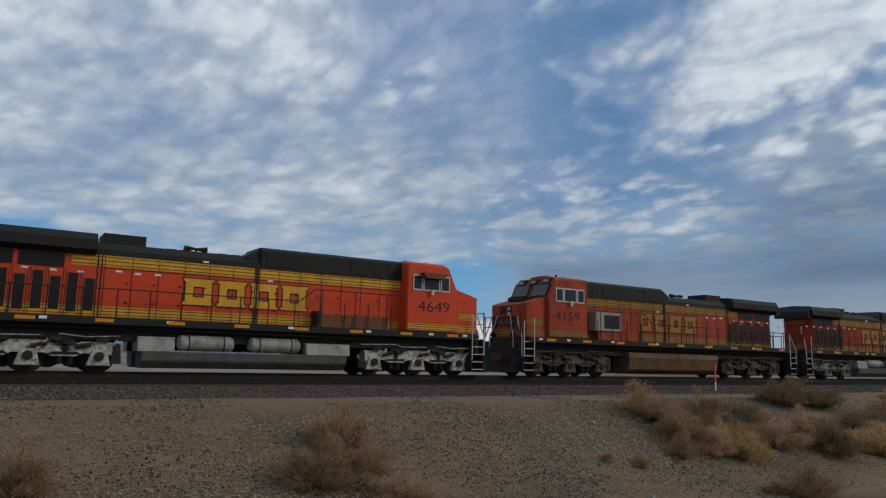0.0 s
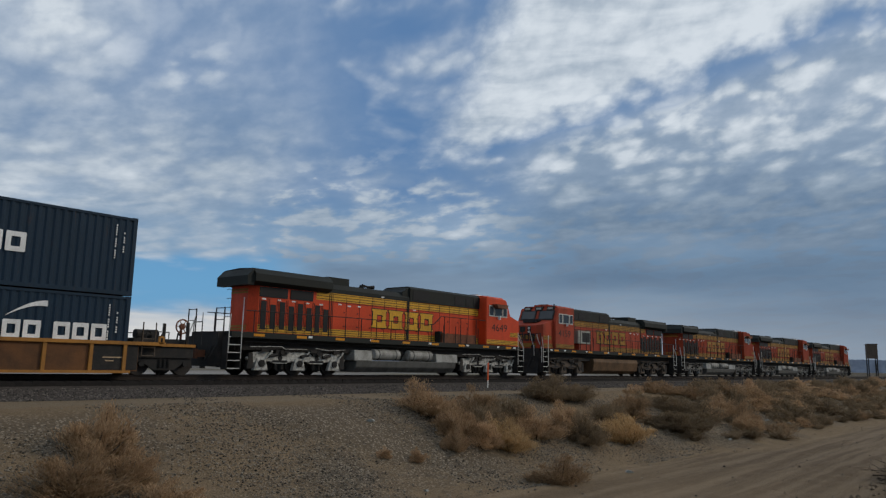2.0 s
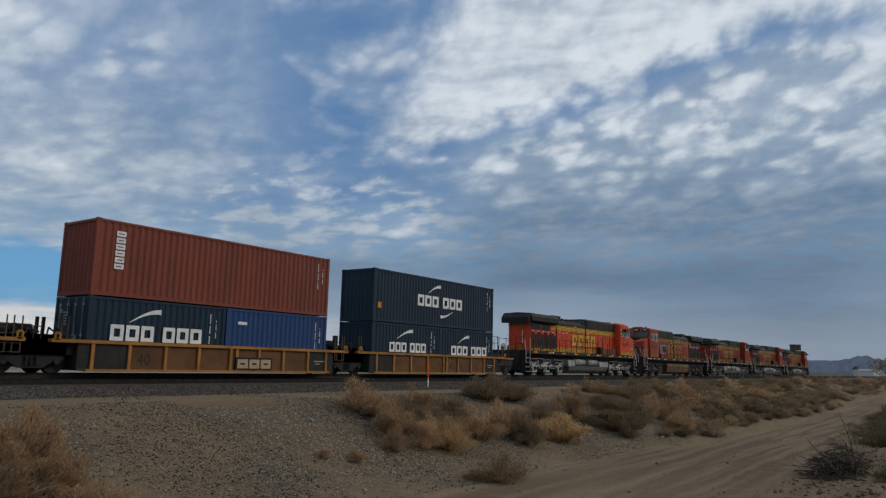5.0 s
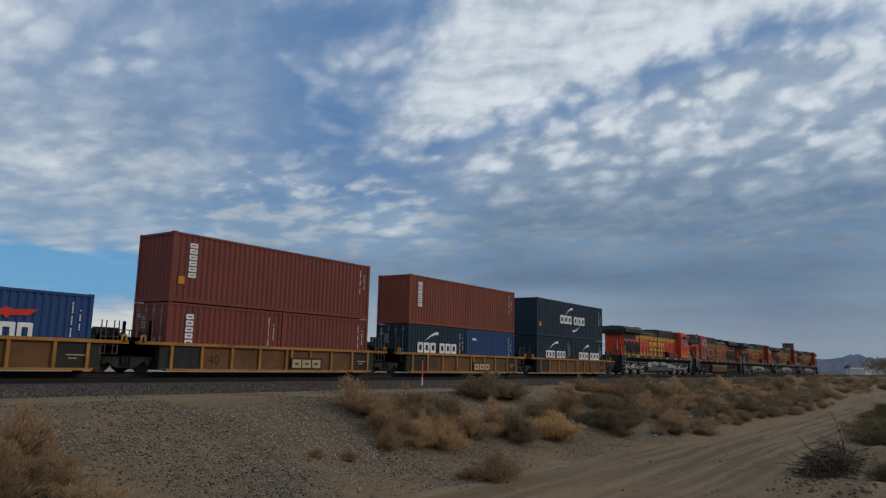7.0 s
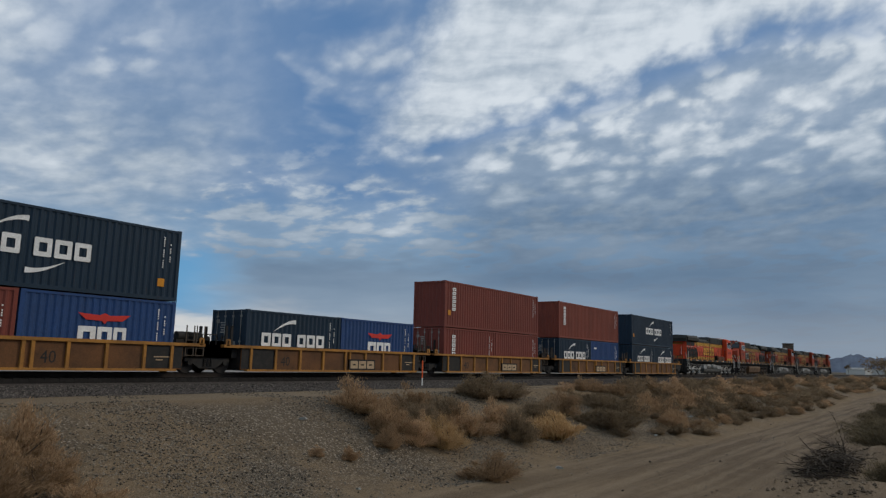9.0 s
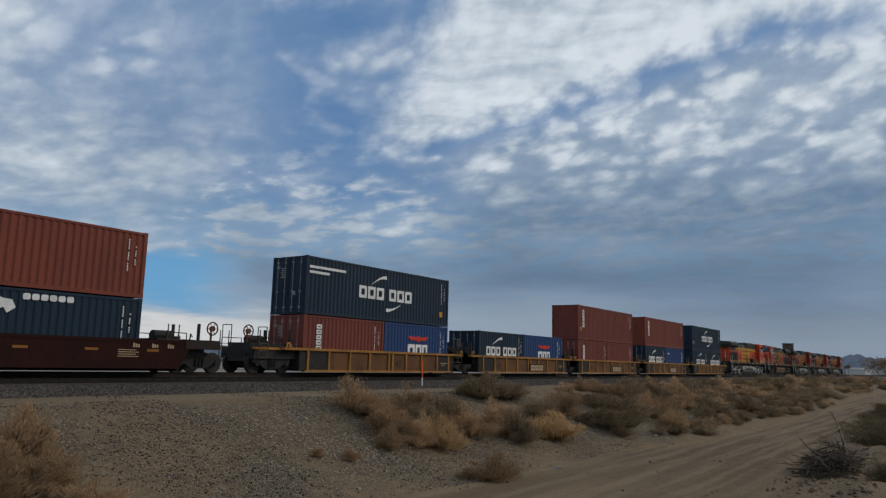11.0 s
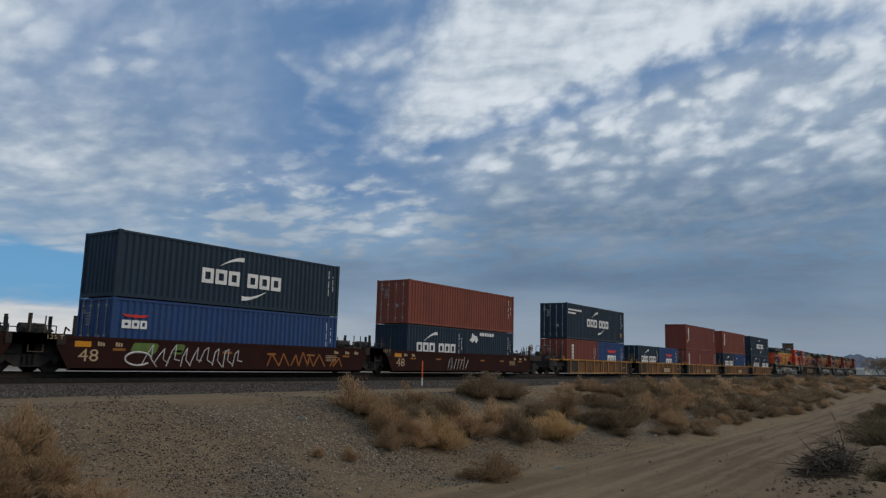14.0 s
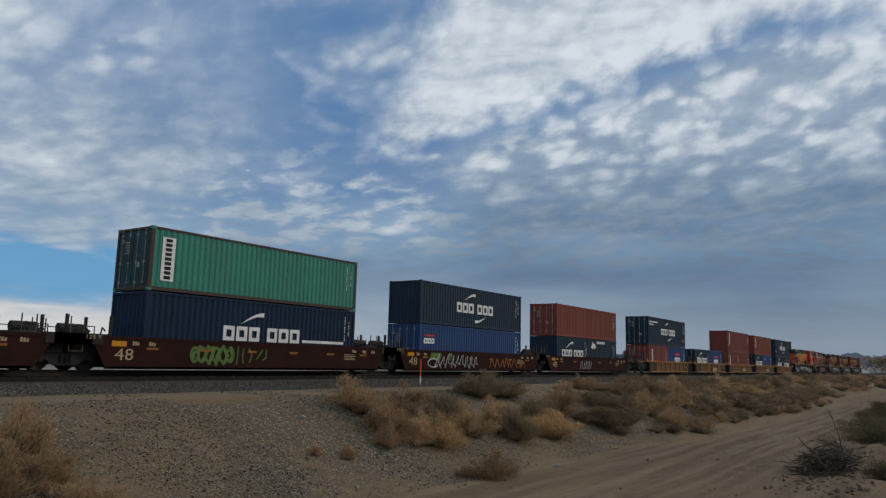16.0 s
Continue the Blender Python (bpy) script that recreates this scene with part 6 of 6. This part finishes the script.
def build_debris():
    rnd = random.Random(5)
    heap = new("brush_pile")
    heap.location = (29.0, 4.1, -2.8)
    tagged(heap, "heap of dead grey branches beside the dirt road", "brush pile")
    kinds = []
    for i in range(9):
        bm = nb()
        p, d = Vector((-0.55, 0, 0)), Vector((1, 0, rnd.uniform(0.0, 0.3)))
        for k in range(5):
            q = p + d * 0.24
            cyl(bm, p, q, 0.021 - 0.0035 * k, 5, 0.0175 - 0.0035 * k)
            if k in (1, 2, 3):
                e = (d + Vector((0, rnd.gauss(0, 0.6), rnd.gauss(0.1, 0.4)))).normalized()
                cyl(bm, q, q + e * rnd.uniform(0.2, 0.45), 0.010, 4, 0.003)
            p, d = q, (d + Vector((0, rnd.gauss(0, 0.22), rnd.gauss(-0.08, 0.16)))).normalized()
        me = bpy.data.meshes.new("branch")
        bm.to_mesh(me)
        bm.free()
        me.materials.append(TWIG)
        kinds.append(me)
    for i in range(230):
        a, r = rnd.random() * 6.28, math.sqrt(rnd.random())
        x, y = 2.0 * r * math.cos(a), 0.8 * r * math.sin(a)
        z = ground_z(29.0 + x, 4.1 + y) + 2.8 + 0.03 + (0.8 + 0.16 * x) * (1 - r * r) * rnd.random()
        ob = new("branch", kinds[i % 9])
        ob.parent = heap
        ob.matrix_local = pose(x, y, z, rnd.uniform(-50, 50), -rnd.uniform(-12, 14), rnd.gauss(15, 30) + (180 if rnd.random() < 0.25 else 0))
        ob.scale = (rnd.uniform(0.6, 1.25),) * 3
    for x, y, tilt, turn, k in ((1.9, -0.2, -52, 170, 2.0), (2.1, -0.2, -80, 20, 1.7), (1.6, 0.0, -36, 160, 1.7), (2.3, 0.1, -60, 10, 1.2)):
        ob = new("branch", kinds[int(k * 10) % 9])
        ob.parent = heap
        ob.matrix_local = pose(x, y, ground_z(29.0 + x, 4.1 + y) + 2.8 + 0.4 * k, 0, tilt, turn)
        ob.scale = (k, k * 0.5, k * 0.5)

    def rubble(r):
        while True:
            x, y = 19 + 19 * r.random(), r.uniform(1.2, 5.2)
            if noise.noise((x * 0.6, y * 0.9, 2.0)) > 0.12 - 0.3 * r.random():
                return x, y, ground_z(x, y)
    tagged(rocks("rubble", 1400, rubble, 0.012, 0.12, stone_material("clod", (0.075, 0.055, 0.036), (0.19, 0.14, 0.092)), 9), "clods and broken rubble beside the dirt road", "rubble", kind="stuff")

    # paper and plastic litter on the slope
    for x, y, w in ((17.3, 17.8, 0.16), (36.0, 12.6, 0.14), (43.0, 13.2, 0.2), (47.0, 13.0, 0.25), (46.0, 13.9, 0.18), (15.2, 13.4, 0.1), (23.5, 11.6, 0.15)):
        bm = nb()
        prism(bm, [(-w, 0), (w * 0.3, 0.0), (w, w * 0.1), (w * 0.5, w * 0.55), (-w * 0.4, w * 0.4)], -w * 0.4, w * 0.3, "y")
        ob = part("litter", bm, GREY_BOX)
        ob.location = (x, y, ground_z(x, y))
        ob.rotation_euler = (0, 0, rnd.random() * 6.28)
        tagged(ob, "crumpled pale scrap of litter on the ground", "litter", "litter by the road")


build_debris()


def build_tree(x, y, height, seed, label):
    rnd = random.Random(seed)
    ob = new("tree")
    ob.location = (x, y, ground_z(x, y) - 0.1)
    tagged(ob, label, "tree")
    bm = nb()
    tips = []

    def grow(p, d, ln, r, depth):
        q = p + d * ln
        cyl(bm, p, q, r, 6, r * 0.65)
        if depth == 0:
            tips.append(q)
            return
        for _ in range(3):
            e = (d + Vector((rnd.gauss(0, 0.5), rnd.gauss(0, 0.5), rnd.gauss(0.1, 0.3)))).normalized()
            grow(q, e, ln * rnd.uniform(0.6, 0.85), r * 0.6, depth - 1)
    grow(Vector((0, 0, 0)), Vector((0.05, 0, 1)), height * 0.27, height * 0.014, 4)
    part("trunk", bm, TWIG, ob)
    verts, faces = [], []
    for p in tips:
        for _ in range(26):
            q = p + Vector((rnd.gauss(0, 0.3), rnd.gauss(0, 0.3), rnd.gauss(0, 0.25))) * height * 0.16
            a = Vector((rnd.gauss(0, 1), rnd.gauss(0, 1), rnd.gauss(0, 1))).normalized() * height * 0.02
            b = a.cross(Vector((rnd.gauss(0, 1), rnd.gauss(0, 1), 1))).normalized() * height * 0.008
            k = len(verts)
            verts += [tuple(q - a), tuple(q + b), tuple(q + a), tuple(q - b)]
            faces.append((k, k + 1, k + 2, k + 3))
    me = bpy.data.meshes.new("crown")
    me.from_pydata(verts, [], faces)
    me.materials.append(OLIVE)
    new("crown", me).parent = ob


build_tree(76.0, 5.0, 6.2, 3, "sparse half-bare desert tree beside the dirt road")
build_tree(420.0, 48.0, 6.0, 4, "small dark tree far along the track")
build_tree(505.0, 40.0, 5.0, 6, "small dark tree far along the track")


def build_post():
    x, y = 32.3, 24.2
    z = ground_z(x, y)
    ob = new("marker_post")
    ob.location = (x, y, z - 0.1)
    tagged(ob, "slim white and orange marker post beside the ballast", "marker post")
    bm = nb()
    box(bm, -0.03, 0.03, -0.015, 0.015, 0, 0.62)
    part("post", bm, WHITE, ob)
    bm = nb()
    box(bm, -0.034, 0.034, -0.02, 0.02, 0.62, 1.55)
    part("sleeve", bm, coat("orange_sleeve", (0.70, 0.10, 0.02), rough=0.5), ob, "orange plastic sleeve")


build_post()


# ---- distance ----
def build_distance():
    hill = coat("far_hills", (0.30, 0.335, 0.41), (0.24, 0.275, 0.35), 1.0, size=0.004, fine=0.03, bump=0.0, spec=0.0)
    verts, faces = [], []
    n = 900
    for i in range(n + 1):
        a = radians(-20 + 150 * i / n)
        x, y = 4200 * math.sin(a), 4200 * math.cos(a)
        k = noise.noise((i * 0.012, 0, 0)) * 0.5 + noise.noise((i * 0.04, 3, 0)) * 0.3 + noise.noise((i * 0.15, 9, 0)) * 0.12
        e = math.exp(-((math.degrees(a) - 83.9) / 0.9) ** 2) + 0.5 * math.exp(-((math.degrees(a) - 85.6) / 0.6) ** 2)
        h = 62 + 18 * k + 27 * e * (1 + 0.9 * noise.noise((i * 0.5, 5, 0))) + 5 * noise.noise((i * 0.8, 2, 0))
        verts += [(x, y, -5), (x * 1.0, y * 1.0, max(12, h))]
        if i:
            q = 2 * i
            faces.append((q - 2, q, q + 1, q - 1))
    me = bpy.data.meshes.new("backdrop")
    me.from_pydata(verts, [], faces)
    me.materials.append(hill)
    tagged(new("backdrop", me), "hazy blue distant mountain range", "mountains", kind="structure")
    # elevated tank behind the track
    ob = new("elevated_tank")
    x, y = 252.0, 45.2
    ob.location = (x, y, -0.7)
    ob.rotation_euler = (0, 0, radians(20))
    tagged(ob, "dark square tank on tall steel legs", "water tank")
    bm = nb()
    box(bm, -1.6, 1.6, -1.35, 1.35, 5.6, 9.8)
    box(bm, -1.7, 1.7, -1.45, 1.45, 9.75, 9.95)
    part("tank", bm, RUSTY_TRUCK, ob, bevel=0.05)
    for a, b in ((-1.4, -1.15), (1.4, -1.15), (1.4, 1.15), (-1.4, 1.15)):
        bm = nb()
        cyl(bm, (a, b, 0), (a, b, 5.6), 0.16, 8)
        part("leg", bm, BLACK, ob)
    bm = nb()
    pipe(bm, [(-1.4, -1.15, 0.5), (1.4, -1.15, 5.5)], 0.06), pipe(bm, [(1.4, -1.15, 0.5), (-1.4, -1.15, 5.5)], 0.06)
    part("brace", bm, BLACK, ob)
    for x, y, w in ((600, 62, 13), (700, 60, 20)):
        ob = new("shed")
        ob.location = (x, y, -0.7)
        ob.rotation_euler = (0, 0, radians(70))
        tagged(ob, "long low white metal shed in the distance", "shed")
        bm = nb()
        box(bm, -w / 2, w / 2, -5, 5, 0, 3.6)
        part("wall", bm, PALE_FRAME, ob)
        bm = nb()
        prism(bm, [(-5.4, 3.6), (5.4, 3.6), (0, 4.9)], -w / 2 - 0.3, w / 2 + 0.3, "x")
        part("roof", bm, TANK_GREY, ob)


build_distance()


# ---- movement ----
def motions():
    for ob, u, z, turned in TRAIN:
        if turned:
            walk(ob, [(t, pose(u + 22.3 + run(t), TRACK_Y, z, 0, 0, 180)) for t in T_ROWS])
        else:
            walk(ob, [(t, pose(u + run(t), TRACK_Y, z)) for t in T_ROWS])
    for ob, x, r, way in WHEELS:
        walk(ob, [(k / 15, pose(x, 0, r) @ Matrix.Rotation(way * run(k / 15) / r, 4, "Y")) for k in range(241)])


motions()
